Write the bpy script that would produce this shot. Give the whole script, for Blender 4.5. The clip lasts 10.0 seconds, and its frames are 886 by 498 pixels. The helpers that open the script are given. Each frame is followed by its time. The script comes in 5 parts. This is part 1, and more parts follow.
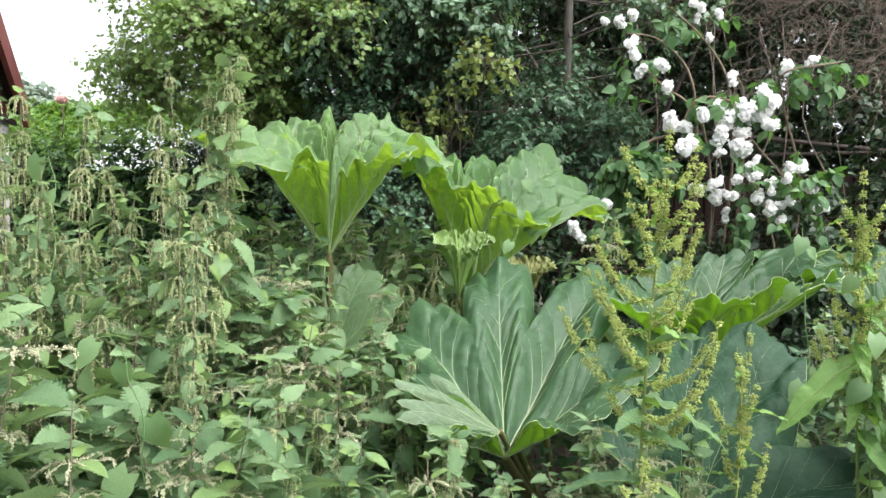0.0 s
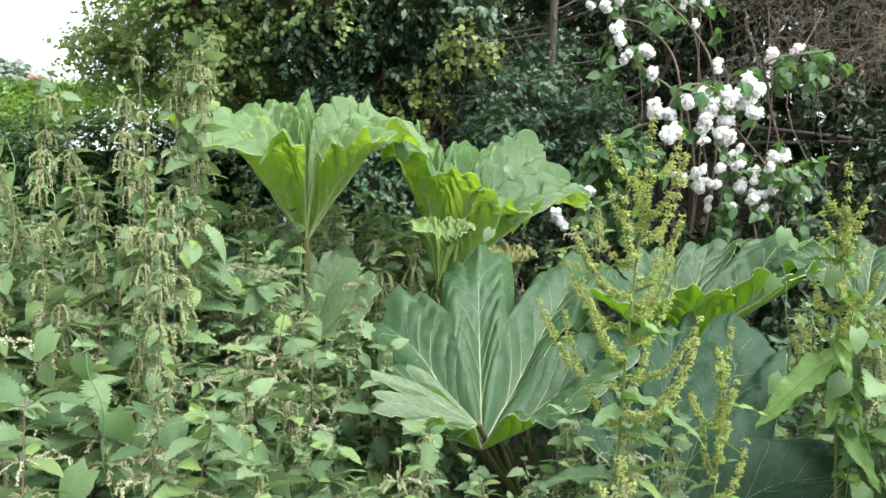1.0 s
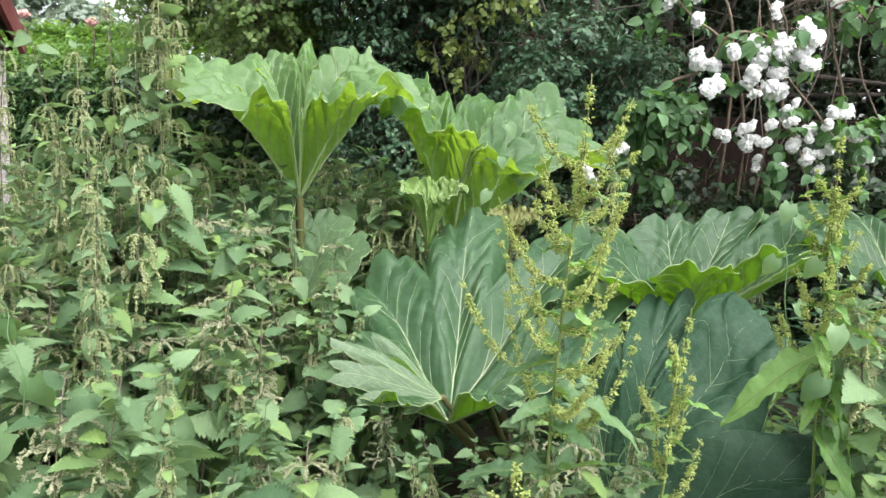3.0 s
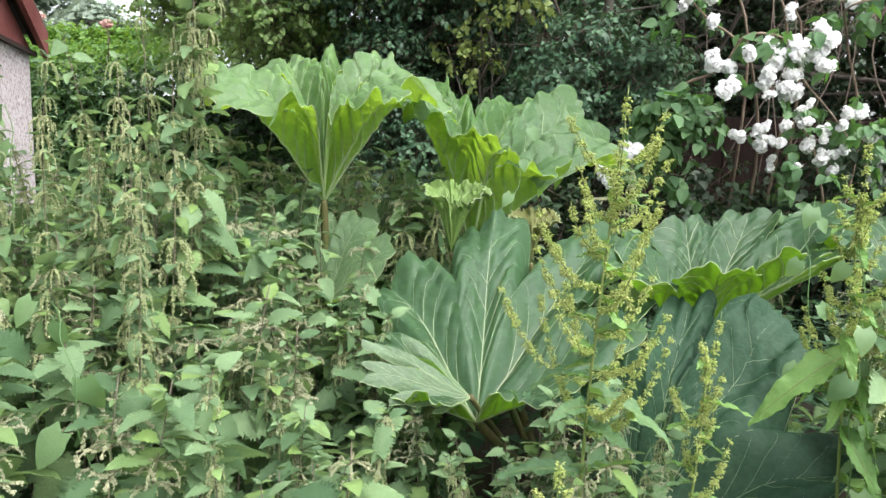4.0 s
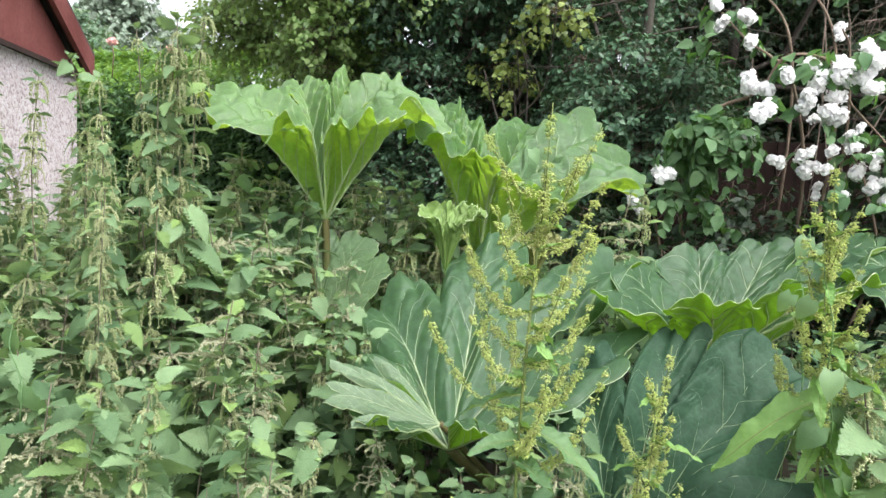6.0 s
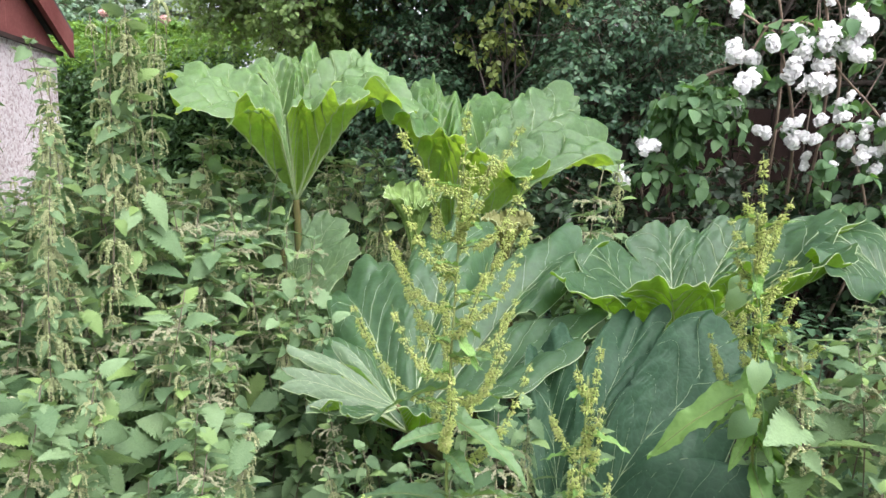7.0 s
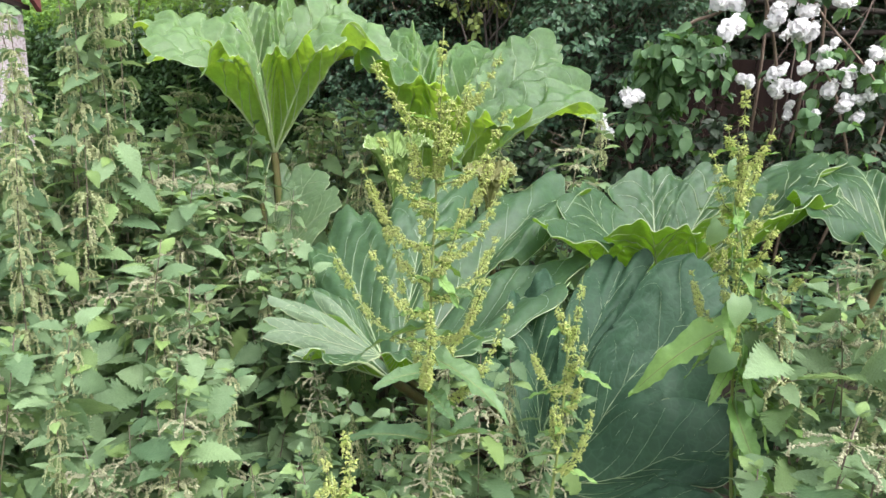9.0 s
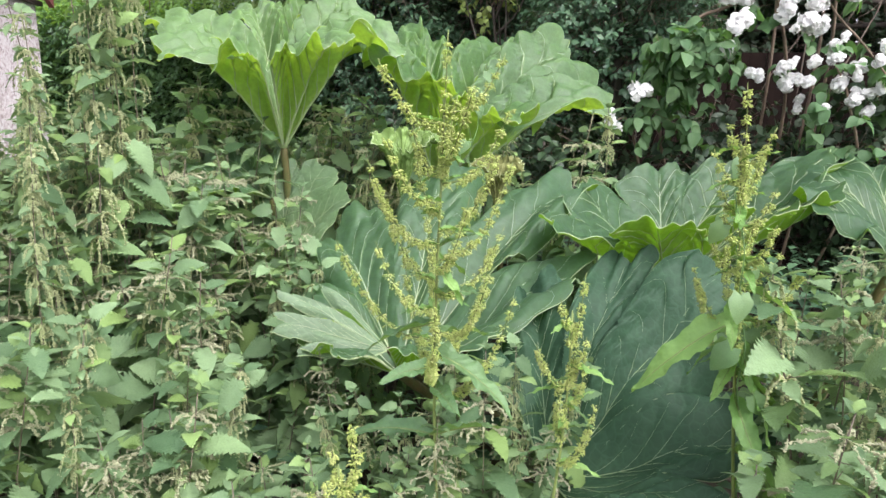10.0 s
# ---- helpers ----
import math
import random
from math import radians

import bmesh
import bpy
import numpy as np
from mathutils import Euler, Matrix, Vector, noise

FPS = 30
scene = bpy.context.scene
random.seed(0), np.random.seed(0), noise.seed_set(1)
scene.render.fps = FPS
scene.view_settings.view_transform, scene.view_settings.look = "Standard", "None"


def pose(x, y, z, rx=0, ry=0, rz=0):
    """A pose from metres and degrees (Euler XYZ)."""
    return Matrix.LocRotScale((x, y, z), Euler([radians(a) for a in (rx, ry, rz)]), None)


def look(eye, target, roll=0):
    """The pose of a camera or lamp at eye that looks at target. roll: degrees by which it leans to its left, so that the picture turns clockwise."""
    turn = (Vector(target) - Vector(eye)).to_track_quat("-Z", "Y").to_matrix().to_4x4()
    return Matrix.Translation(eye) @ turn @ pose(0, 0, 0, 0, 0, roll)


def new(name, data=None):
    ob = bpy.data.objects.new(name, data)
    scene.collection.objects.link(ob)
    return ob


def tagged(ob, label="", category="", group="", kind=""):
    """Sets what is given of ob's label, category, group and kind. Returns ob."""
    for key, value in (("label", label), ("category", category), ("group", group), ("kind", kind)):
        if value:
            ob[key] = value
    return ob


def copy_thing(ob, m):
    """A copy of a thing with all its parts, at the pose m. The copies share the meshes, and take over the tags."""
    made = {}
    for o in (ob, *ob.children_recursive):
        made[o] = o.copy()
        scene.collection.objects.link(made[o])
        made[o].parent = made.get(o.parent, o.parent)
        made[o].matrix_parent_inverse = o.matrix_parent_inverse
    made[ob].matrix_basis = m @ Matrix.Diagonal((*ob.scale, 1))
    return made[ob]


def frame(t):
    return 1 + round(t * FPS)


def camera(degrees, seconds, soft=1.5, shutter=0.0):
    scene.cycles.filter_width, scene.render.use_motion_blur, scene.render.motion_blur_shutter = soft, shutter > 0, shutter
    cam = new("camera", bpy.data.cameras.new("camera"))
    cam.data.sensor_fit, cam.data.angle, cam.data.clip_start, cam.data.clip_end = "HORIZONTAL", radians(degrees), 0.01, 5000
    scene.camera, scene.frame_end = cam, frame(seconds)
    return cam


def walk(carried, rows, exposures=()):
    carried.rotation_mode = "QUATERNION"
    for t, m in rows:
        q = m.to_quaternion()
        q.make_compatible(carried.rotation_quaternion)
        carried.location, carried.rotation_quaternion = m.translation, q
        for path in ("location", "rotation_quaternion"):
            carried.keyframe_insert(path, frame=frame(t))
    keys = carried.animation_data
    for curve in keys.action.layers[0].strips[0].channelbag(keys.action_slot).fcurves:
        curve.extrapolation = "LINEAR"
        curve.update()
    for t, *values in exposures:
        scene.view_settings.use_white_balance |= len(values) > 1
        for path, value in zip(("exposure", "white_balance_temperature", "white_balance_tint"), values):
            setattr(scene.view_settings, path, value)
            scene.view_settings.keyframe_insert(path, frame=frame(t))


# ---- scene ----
cam = camera(66.4, 10.0)
PATH = [
    (0, (0.048, 0.034, 1.327), (0.015, 2.034, 1.301), -0.3),
    (0.5, (0.051, 0.052, 1.338), (0.03, 2.052, 1.324), -0.2),
    (1, (0.067, 0.084, 1.338), (0.08, 2.083, 1.266), 0.2),
    (1.5, (0.158, 0.104, 1.359), (0.164, 2.097, 1.194), 0.2),
    (2, (0.345, 0.172, 1.366), (0.176, 2.165, 1.374), 1.3),
    (2.5, (0.432, 0.214, 1.354), (0.193, 2.195, 1.215), 1.3),
    (3, (0.363, 0.203, 1.401), (0.166, 2.179, 1.164), 1.5),
    (3.2, (0.348, 0.19, 1.398), (0.118, 2.162, 1.151), 1.9),
    (4.3, (0.294, 0.151, 1.433), (0.086, 2.125, 1.191), 1.2),
    (4.5, (0.3, 0.15, 1.438), (0.092, 2.131, 1.249), 1.3),
    (5, (0.299, 0.184, 1.417), (0.11, 2.168, 1.258), 0.6),
    (5.5, (0.362, 0.218, 1.413), (0.133, 2.197, 1.233), 0.1),
    (5.7, (0.446, 0.23, 1.417), (0.138, 2.197, 1.227), 1.2),
    (6.8, (0.732, 0.266, 1.465), (0.193, 2.187, 1.33), 1.8),
    (7, (0.726, 0.286, 1.486), (0.276, 2.213, 1.196), 1.6),
    (7.5, (0.721, 0.335, 1.476), (0.302, 2.26, 1.132), 0.3),
    (8, (0.71, 0.334, 1.442), (0.251, 2.27, 1.245), 1.6),
    (8.5, (0.725, 0.308, 1.451), (0.321, 2.243, 1.147), 0.5),
    (9, (0.738, 0.301, 1.435), (0.334, 2.22, 1.041), 0.9),
    (9.5, (0.737, 0.289, 1.432), (0.307, 2.186, 0.967), 0.7),
    (10, (0.751, 0.284, 1.45), (0.32, 2.192, 1.033), 0.8),
]
SKY, SUN = 0.135, 0.9
EXPOSURE = 1.82
walk(cam, [(t, look(eye, target, roll)) for t, eye, target, roll in PATH], [(0, EXPOSURE, 6350, 12), (5.7, EXPOSURE, 6350, 12), (6.8, EXPOSURE, 6250, 18), (10, EXPOSURE, 6300, 18)])

# ---------------------------------------------------------------- light
world = bpy.data.worlds.new("overcast_sky")
scene.world = world
world.use_nodes = True
wt = world.node_tree
wt.nodes.clear()
w_out = wt.nodes.new("ShaderNodeOutputWorld")
w_bg = wt.nodes.new("ShaderNodeBackground")
w_hs = wt.nodes.new("ShaderNodeHueSaturation")
w_sky = wt.nodes.new("ShaderNodeTexSky")
w_sky.sky_type = "NISHITA"
w_sky.sun_disc = False
w_sky.sun_elevation = radians(52)
w_sky.sun_rotation = radians(132)
w_sky.dust_density = 4.0
w_hs.inputs["Saturation"].default_value = 0.2
w_bg.inputs["Strength"].default_value = SKY
wt.links.new(w_sky.outputs[0], w_hs.inputs["Color"])
wt.links.new(w_hs.outputs[0], w_bg.inputs["Color"])
wt.links.new(w_bg.outputs[0], w_out.inputs["Surface"])

sun_data = bpy.data.lights.new("sun", "SUN")
sun_data.energy = SUN
sun_data.angle = radians(40)
sun_data.color = (1.0, 0.97, 0.92)
sun = new("sun", sun_data)
sun.matrix_world = look((6.0, -3.0, 11.0), (0.0, 2.5, 0.5))

# ---------------------------------------------------------------- geometry helpers


def geo_mesh(name, V, F, mats, idx=None, smooth=True):
    """A mesh from vertices (n, 3) and triangles (m, 3)."""
    V, F = np.asarray(V, np.float32), np.asarray(F, np.int32)
    me = bpy.data.meshes.new(name)
    me.vertices.add(len(V))
    me.vertices.foreach_set("co", V.ravel())
    me.loops.add(F.size)
    me.loops.foreach_set("vertex_index", F.ravel())
    me.polygons.add(len(F))
    me.polygons.foreach_set("loop_start", np.arange(0, F.size, 3, dtype=np.int32))
    for m in mats:
        me.materials.append(m)
    if idx is not None:
        me.polygons.foreach_set("material_index", np.asarray(idx, np.int32))
    me.polygons.foreach_set("use_smooth", np.full(len(F), smooth, bool))
    me.update(calc_edges=True)
    return me


class Geo:
    """Collects pieces of geometry for one mesh."""

    def __init__(self):
        self.V, self.F, self.I, self.n = [], [], [], 0

    def add(self, vf, slot=0):
        V, F = np.asarray(vf[0], float), np.asarray(vf[1], int)
        self.V.append(V)
        self.F.append(F + self.n)
        self.I.append(np.full(len(F), slot))
        self.n += len(V)
        return self

    def mesh(self, name, *mats, smooth=True):
        return geo_mesh(name, np.concatenate(self.V), np.concatenate(self.F), mats, np.concatenate(self.I), smooth)


def part(name, me, parent, label="", m=None):
    ob = new(name, me)
    ob.parent = parent
    if m is not None:
        ob.matrix_basis = m
    return tagged(ob, label)


def grid_faces(rows, cols, close=False):
    """Triangles of a grid of rows x cols vertices."""
    r, c = np.meshgrid(np.arange(rows - 1), np.arange(cols if close else cols - 1), indexing="ij")
    a, b = r * cols + c, r * cols + (c + 1) % cols
    d, e = a + cols, b + cols
    return np.concatenate([np.stack([a, b, e], -1).reshape(-1, 3), np.stack([a, e, d], -1).reshape(-1, 3)])


def tube(points, radii, sides=5):
    """A tapered tube along points, closed at both ends."""
    P = np.asarray(points, float)
    n = len(P)
    R = np.broadcast_to(np.asarray(radii, float), (n,))
    T = np.gradient(P, axis=0)
    T /= np.linalg.norm(T, axis=1, keepdims=True) + 1e-9
    ref = np.array([0.31, 0.21, 0.93]) if abs(T[:, 2]).mean() < 0.7 else np.array([0.93, 0.31, 0.1])
    A = np.cross(T, ref)
    A /= np.linalg.norm(A, axis=1, keepdims=True) + 1e-9
    B = np.cross(T, A)
    ang = np.linspace(0, 2 * np.pi, sides, endpoint=False)
    V = P[:, None] + R[:, None, None] * (np.cos(ang)[None, :, None] * A[:, None] + np.sin(ang)[None, :, None] * B[:, None])
    V = np.concatenate([V.reshape(-1, 3), P[:1], P[-1:]])
    F = grid_faces(n, sides, True)
    k = np.arange(sides)
    k2 = (k + 1) % sides
    caps = np.concatenate([np.stack([np.full(sides, n * sides), k2, k], -1), np.stack([np.full(sides, n * sides + 1), (n - 1) * sides + k, (n - 1) * sides + k2], -1)])
    return V, np.concatenate([F, caps])


def smooth_path(points, n):
    """n points on a Catmull-Rom curve through points."""
    P = np.asarray(points, float)
    P = np.concatenate([2 * P[:1] - P[1:2], P, 2 * P[-1:] - P[-2:-1]])
    u = np.linspace(0, len(P) - 3 - 1e-6, n)
    i, f = u.astype(int), (u % 1)[:, None]
    a, b, c, d = P[i], P[i + 1], P[i + 2], P[i + 3]
    return 0.5 * (2 * b + (c - a) * f + (2 * a - 5 * b + 4 * c - d) * f**2 + (3 * b - a - 3 * c + d) * f**3)


def leaf_shape(width, n=6, fold=0.12, curl=0.25, tooth=0.0, peak=0.4, cut=0.0, wave=0.0):
    """A leaf of length 1 along +y, face up: widest at peak, folded along the midrib, drooping by curl; cut: a heart's notch at the base."""
    s = np.linspace(0, 1, n + 1)
    a = np.log(0.5) / np.log(peak)
    w = width * np.sin(np.pi * np.clip(s, 0, 1) ** a) ** 0.8
    w[0] = width * (0.6 if cut else 0.06)
    if tooth:
        w[1:-1] *= 1 + tooth * np.where(np.arange(1, n) % 2, 1, -1)
    z = -curl * s**2
    rip = wave * np.sin(s * 19)
    base = np.where(s < 0.01, -cut, 0.0) + np.where((np.arange(n + 1) % 2 == 1), -0.02, 0.02) * (tooth > 0)
    L = np.stack([-w, s + base, z + fold * w / width * 0.5 + rip], -1)
    l = np.stack([-w * 0.5, s + base * 0.5, z + fold * w / width * 0.32], -1)
    M = np.stack([0 * s, s, z], -1)
    r = l * [-1, 1, 1]
    R = np.stack([w, s + base, z + fold * w / width * 0.5 - rip], -1)
    V = np.stack([L, l, M, r, R], 1).reshape(-1, 3)
    return V, grid_faces(n + 1, 5)


def simple_leaf(width, fold=0.15, curl=0.2):
    """A cheap leaf of eight triangles for crowns seen from a distance."""
    V = np.array([[0, 0, 0], [-width, 0.4, fold * 0.5], [width, 0.4, fold * 0.5], [0, 0.42, 0], [-width * 0.62, 0.75, fold * 0.35 - curl * 0.5], [width * 0.62, 0.75, fold * 0.35 - curl * 0.5], [0, 0.74, -curl * 0.55], [0, 1, -curl]])
    F = np.array([[0, 3, 1], [0, 2, 3], [1, 3, 6], [1, 6, 4], [3, 2, 5], [3, 5, 6], [4, 6, 7], [6, 5, 7]])
    return V, F


def frames(d, up=(0, 0, 1), twist=None):
    """Rotation matrices whose y axis is d and whose z axis leans to up; d is (n, 3)."""
    d = np.asarray(d, float)
    y = d / (np.linalg.norm(d, axis=1, keepdims=True) + 1e-9)
    x = np.cross(y, np.broadcast_to(np.asarray(up, float), y.shape))
    x /= np.linalg.norm(x, axis=1, keepdims=True) + 1e-6
    z = np.cross(x, y)
    if twist is not None:
        c, s = np.cos(twist)[:, None], np.sin(twist)[:, None]
        x, z = c * x + s * z, c * z - s * x
    return np.stack([x, y, z], -1)


def scatter(shape, places, turns, sizes):
    """Copies of one shape as one piece of geometry."""
    V, F = shape
    P = np.einsum("nij,vj->nvi", turns, V) * np.asarray(sizes)[:, None, None] + np.asarray(places)[:, None]
    n = len(P)
    return P.reshape(-1, 3), (np.asarray(F)[None] + (np.arange(n) * len(V))[:, None, None]).reshape(-1, 3)


def mat4(R, p, s=1.0):
    m = Matrix([[R[i][j] * s for j in range(3)] + [p[i]] for i in range(3)] + [[0, 0, 0, 1]])
    return m


# ---------------------------------------------------------------- materials
def material(name):
    m = bpy.data.materials.new(name)
    m.use_nodes = True
    t = m.node_tree
    t.nodes.clear()

    def node(kind, **sets):
        nd = t.nodes.new(kind)
        for k, v in sets.items():
            nd.inputs[k.replace("_", " ")].default_value = v
        return nd

    return m, t, node


def rgba(c):
    return (*c, 1.0)


def leaf_material(name, dark, light, through_col, rough=0.5, thin=0.35, island=True, scale=30.0, bump=0.25, gloss=0.5, mottled=0.35, ribs=0.0, net=0.0, young=None):
    """A leaf: mottled green, each leaf a little different, partly letting light through."""
    m, t, node = material(name)
    out = node("ShaderNodeOutputMaterial")
    co = node("ShaderNodeTexCoord")
    n1 = node("ShaderNodeTexNoise", Scale=scale, Detail=4.0)
    n2 = node("ShaderNodeTexNoise", Scale=scale * 6, Detail=2.0)
    t.links.new(co.outputs["Object"], n1.inputs["Vector"])
    t.links.new(co.outputs["Object"], n2.inputs["Vector"])
    rnd = node("ShaderNodeNewGeometry") if island else node("ShaderNodeObjectInfo")
    r_out = rnd.outputs["Random Per Island"] if island else rnd.outputs["Random"]
    a1 = node("ShaderNodeMath")
    a1.operation = "MULTIPLY_ADD"
    t.links.new(n1.outputs["Fac"], a1.inputs[0])
    a1.inputs[1].default_value = mottled * 2
    t.links.new(r_out, a1.inputs[2])
    a2 = node("ShaderNodeMath")
    a2.operation = "SUBTRACT"
    t.links.new(a1.outputs[0], a2.inputs[0])
    a2.inputs[1].default_value = mottled
    a2.use_clamp = True
    mix = node("ShaderNodeMix")
    mix.data_type = "RGBA"
    mix.inputs["A"].default_value, mix.inputs["B"].default_value = rgba(dark), rgba(light)
    t.links.new(a2.outputs[0], mix.inputs["Factor"])
    if young:
        # one leaf in five is a young, yellower one
        pick = node("ShaderNodeMath")
        pick.operation = "MULTIPLY"
        pick.inputs[1].default_value = 7.31
        t.links.new(r_out, pick.inputs[0])
        part_of = node("ShaderNodeMath")
        part_of.operation = "FRACT"
        t.links.new(pick.outputs[0], part_of.inputs[0])
        few = node("ShaderNodeMapRange")
        few.inputs["From Min"].default_value, few.inputs["To Max"].default_value = 0.72, 0.9
        t.links.new(part_of.outputs[0], few.inputs["Value"])
        fresh = node("ShaderNodeMix")
        fresh.data_type = "RGBA"
        fresh.inputs["B"].default_value = rgba(young)
        t.links.new(few.outputs[0], fresh.inputs["Factor"])
        t.links.new(mix.outputs["Result"], fresh.inputs["A"])
        mix = fresh
    mul = node("ShaderNodeMix")
    mul.data_type = "RGBA"
    mul.blend_type = "MULTIPLY"
    mul.inputs["Factor"].default_value = 0.4
    t.links.new(mix.outputs["Result"], mul.inputs["A"])
    ramp = node("ShaderNodeMapRange")
    ramp.inputs["To Min"].default_value, ramp.inputs["To Max"].default_value = 0.6, 1.4
    t.links.new(n2.outputs["Fac"], ramp.inputs["Value"])
    t.links.new(ramp.outputs[0], mul.inputs["B"])
    bs = node("ShaderNodeBsdfPrincipled", Roughness=rough)
    bs.inputs["Specular IOR Level"].default_value = gloss
    t.links.new(mul.outputs["Result"], bs.inputs["Base Color"])
    bp = node("ShaderNodeBump", Strength=bump, Distance=0.005 if net else 0.004)
    if ribs:
        sep = node("ShaderNodeSeparateXYZ")
        t.links.new(co.outputs["Object"], sep.inputs[0])
        ab = node("ShaderNodeMath")
        ab.operation = "ABSOLUTE"
        t.links.new(sep.outputs["X"], ab.inputs[0])
        ph = node("ShaderNodeMath")
        ph.operation = "MULTIPLY_ADD"
        ph.inputs[1].default_value = -0.85
        t.links.new(ab.outputs[0], ph.inputs[0])
        t.links.new(sep.outputs["Y"], ph.inputs[2])
        fr = node("ShaderNodeMath")
        fr.operation = "PINGPONG"
        fr.inputs[1].default_value = 0.055
        t.links.new(ph.outputs[0], fr.inputs[0])
        hh = node("ShaderNodeMath")
        hh.operation = "MULTIPLY_ADD"
        hh.inputs[1].default_value = ribs * 18
        t.links.new(fr.outputs[0], hh.inputs[0])
        t.links.new(n2.outputs["Fac"], hh.inputs[2])
        t.links.new(hh.outputs[0], bp.inputs["Height"])
    elif net:
        vo = node("ShaderNodeTexVoronoi", Scale=net)
        vo.feature = "DISTANCE_TO_EDGE"
        wob = node("ShaderNodeMix")
        wob.data_type = "RGBA"
        wob.inputs["Factor"].default_value = 0.06
        t.links.new(co.outputs["Object"], wob.inputs["A"])
        t.links.new(n1.outputs["Color"], wob.inputs["B"])
        t.links.new(wob.outputs["Result"], vo.inputs["Vector"])
        cl = node("ShaderNodeMapRange")
        cl.inputs["From Max"].default_value = 0.25
        cl.inputs["To Max"].default_value = 0.18
        t.links.new(vo.outputs["Distance"], cl.inputs["Value"])
        fine = node("ShaderNodeMapRange")
        fine.inputs["From Max"].default_value = 0.09
        fine.inputs["To Min"].default_value, fine.inputs["To Max"].default_value = 0.55, 0.0
        t.links.new(vo.outputs["Distance"], fine.inputs["Value"])
        vein = node("ShaderNodeMix")
        vein.data_type = "RGBA"
        vein.inputs["B"].default_value = rgba([min(1.0, c * 1.45) for c in light])
        t.links.new(fine.outputs[0], vein.inputs["Factor"])
        t.links.new(mul.outputs["Result"], vein.inputs["A"])
        t.links.new(vein.outputs["Result"], bs.inputs["Base Color"])
        hh = node("ShaderNodeMath")
        hh.operation = "ADD"
        t.links.new(cl.outputs[0], hh.inputs[0])
        t.links.new(n2.outputs["Fac"], hh.inputs[1])
        t.links.new(hh.outputs[0], bp.inputs["Height"])
    else:
        t.links.new(n2.outputs["Fac"], bp.inputs["Height"])
    t.links.new(bp.outputs[0], bs.inputs["Normal"])
    tr = node("ShaderNodeBsdfTranslucent")
    tm = node("ShaderNodeMix")
    tm.data_type = "RGBA"
    tm.blend_type = "MULTIPLY"
    tm.inputs["Factor"].default_value = 0.5
    tm.inputs["A"].default_value = rgba(through_col)
    t.links.new(ramp.outputs[0], tm.inputs["B"])
    t.links.new(tm.outputs["Result"], tr.inputs["Color"])
    sh = node("ShaderNodeMixShader", Fac=thin)
    t.links.new(bs.outputs[0], sh.inputs[1])
    t.links.new(tr.outputs[0], sh.inputs[2])
    t.links.new(sh.outputs[0], out.inputs["Surface"])
    return m


def solid_material(name, dark, light, rough=0.7, scale=12.0, bump=0.3, detail=6.0, stretch=(1, 1, 1), fine=90.0, metal=0.0, spec=0.4):
    """Bark, paint, stone: two tones at two scales with relief."""
    m, t, node = material(name)
    out = node("ShaderNodeOutputMaterial")
    co = node("ShaderNodeTexCoord")
    mp = node("ShaderNodeMapping")
    mp.inputs["Scale"].default_value = stretch
    t.links.new(co.outputs["Object"], mp.inputs["Vector"])
    n1 = node("ShaderNodeTexNoise", Scale=scale, Detail=detail)
    n2 = node("ShaderNodeTexNoise", Scale=fine, Detail=3.0)
    t.links.new(mp.outputs[0], n1.inputs["Vector"])
    t.links.new(mp.outputs[0], n2.inputs["Vector"])
    add = node("ShaderNodeMath")
    add.operation = "MULTIPLY_ADD"
    t.links.new(n2.outputs["Fac"], add.inputs[0])
    add.inputs[1].default_value = 0.5
    t.links.new(n1.outputs["Fac"], add.inputs[2])
    mr = node("ShaderNodeMapRange")
    mr.inputs["From Min"].default_value, mr.inputs["From Max"].default_value = 0.5, 1.0
    t.links.new(add.outputs[0], mr.inputs["Value"])
    mix = node("ShaderNodeMix")
    mix.data_type = "RGBA"
    mix.inputs["A"].default_value, mix.inputs["B"].default_value = rgba(dark), rgba(light)
    t.links.new(mr.outputs[0], mix.inputs["Factor"])
    bs = node("ShaderNodeBsdfPrincipled", Roughness=rough, Metallic=metal)
    bs.inputs["Specular IOR Level"].default_value = spec
    t.links.new(mix.outputs["Result"], bs.inputs["Base Color"])
    bp = node("ShaderNodeBump", Strength=bump, Distance=0.01)
    t.links.new(add.outputs[0], bp.inputs["Height"])
    t.links.new(bp.outputs[0], bs.inputs["Normal"])
    t.links.new(bs.outputs[0], out.inputs["Surface"])
    return m


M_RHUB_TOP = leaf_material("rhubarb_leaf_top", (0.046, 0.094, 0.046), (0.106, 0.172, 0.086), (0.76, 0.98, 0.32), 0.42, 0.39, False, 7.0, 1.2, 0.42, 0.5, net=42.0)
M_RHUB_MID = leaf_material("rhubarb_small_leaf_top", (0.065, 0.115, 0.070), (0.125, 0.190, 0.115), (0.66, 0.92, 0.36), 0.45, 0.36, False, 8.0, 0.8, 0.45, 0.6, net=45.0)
# paler copy of the leaf colour: the flat lobe's grazing sheen is painted in
M_RHUB_PALE = leaf_material("rhubarb_sheen_pale_lobe_top", (0.080, 0.125, 0.075), (0.140, 0.195, 0.120), (0.60, 0.88, 0.36), 0.52, 0.28, False, 5.0, 1.0, 0.34, 0.4, net=42.0)
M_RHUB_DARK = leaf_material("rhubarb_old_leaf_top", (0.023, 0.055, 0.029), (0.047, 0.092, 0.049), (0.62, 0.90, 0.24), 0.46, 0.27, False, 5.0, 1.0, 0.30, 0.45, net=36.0)
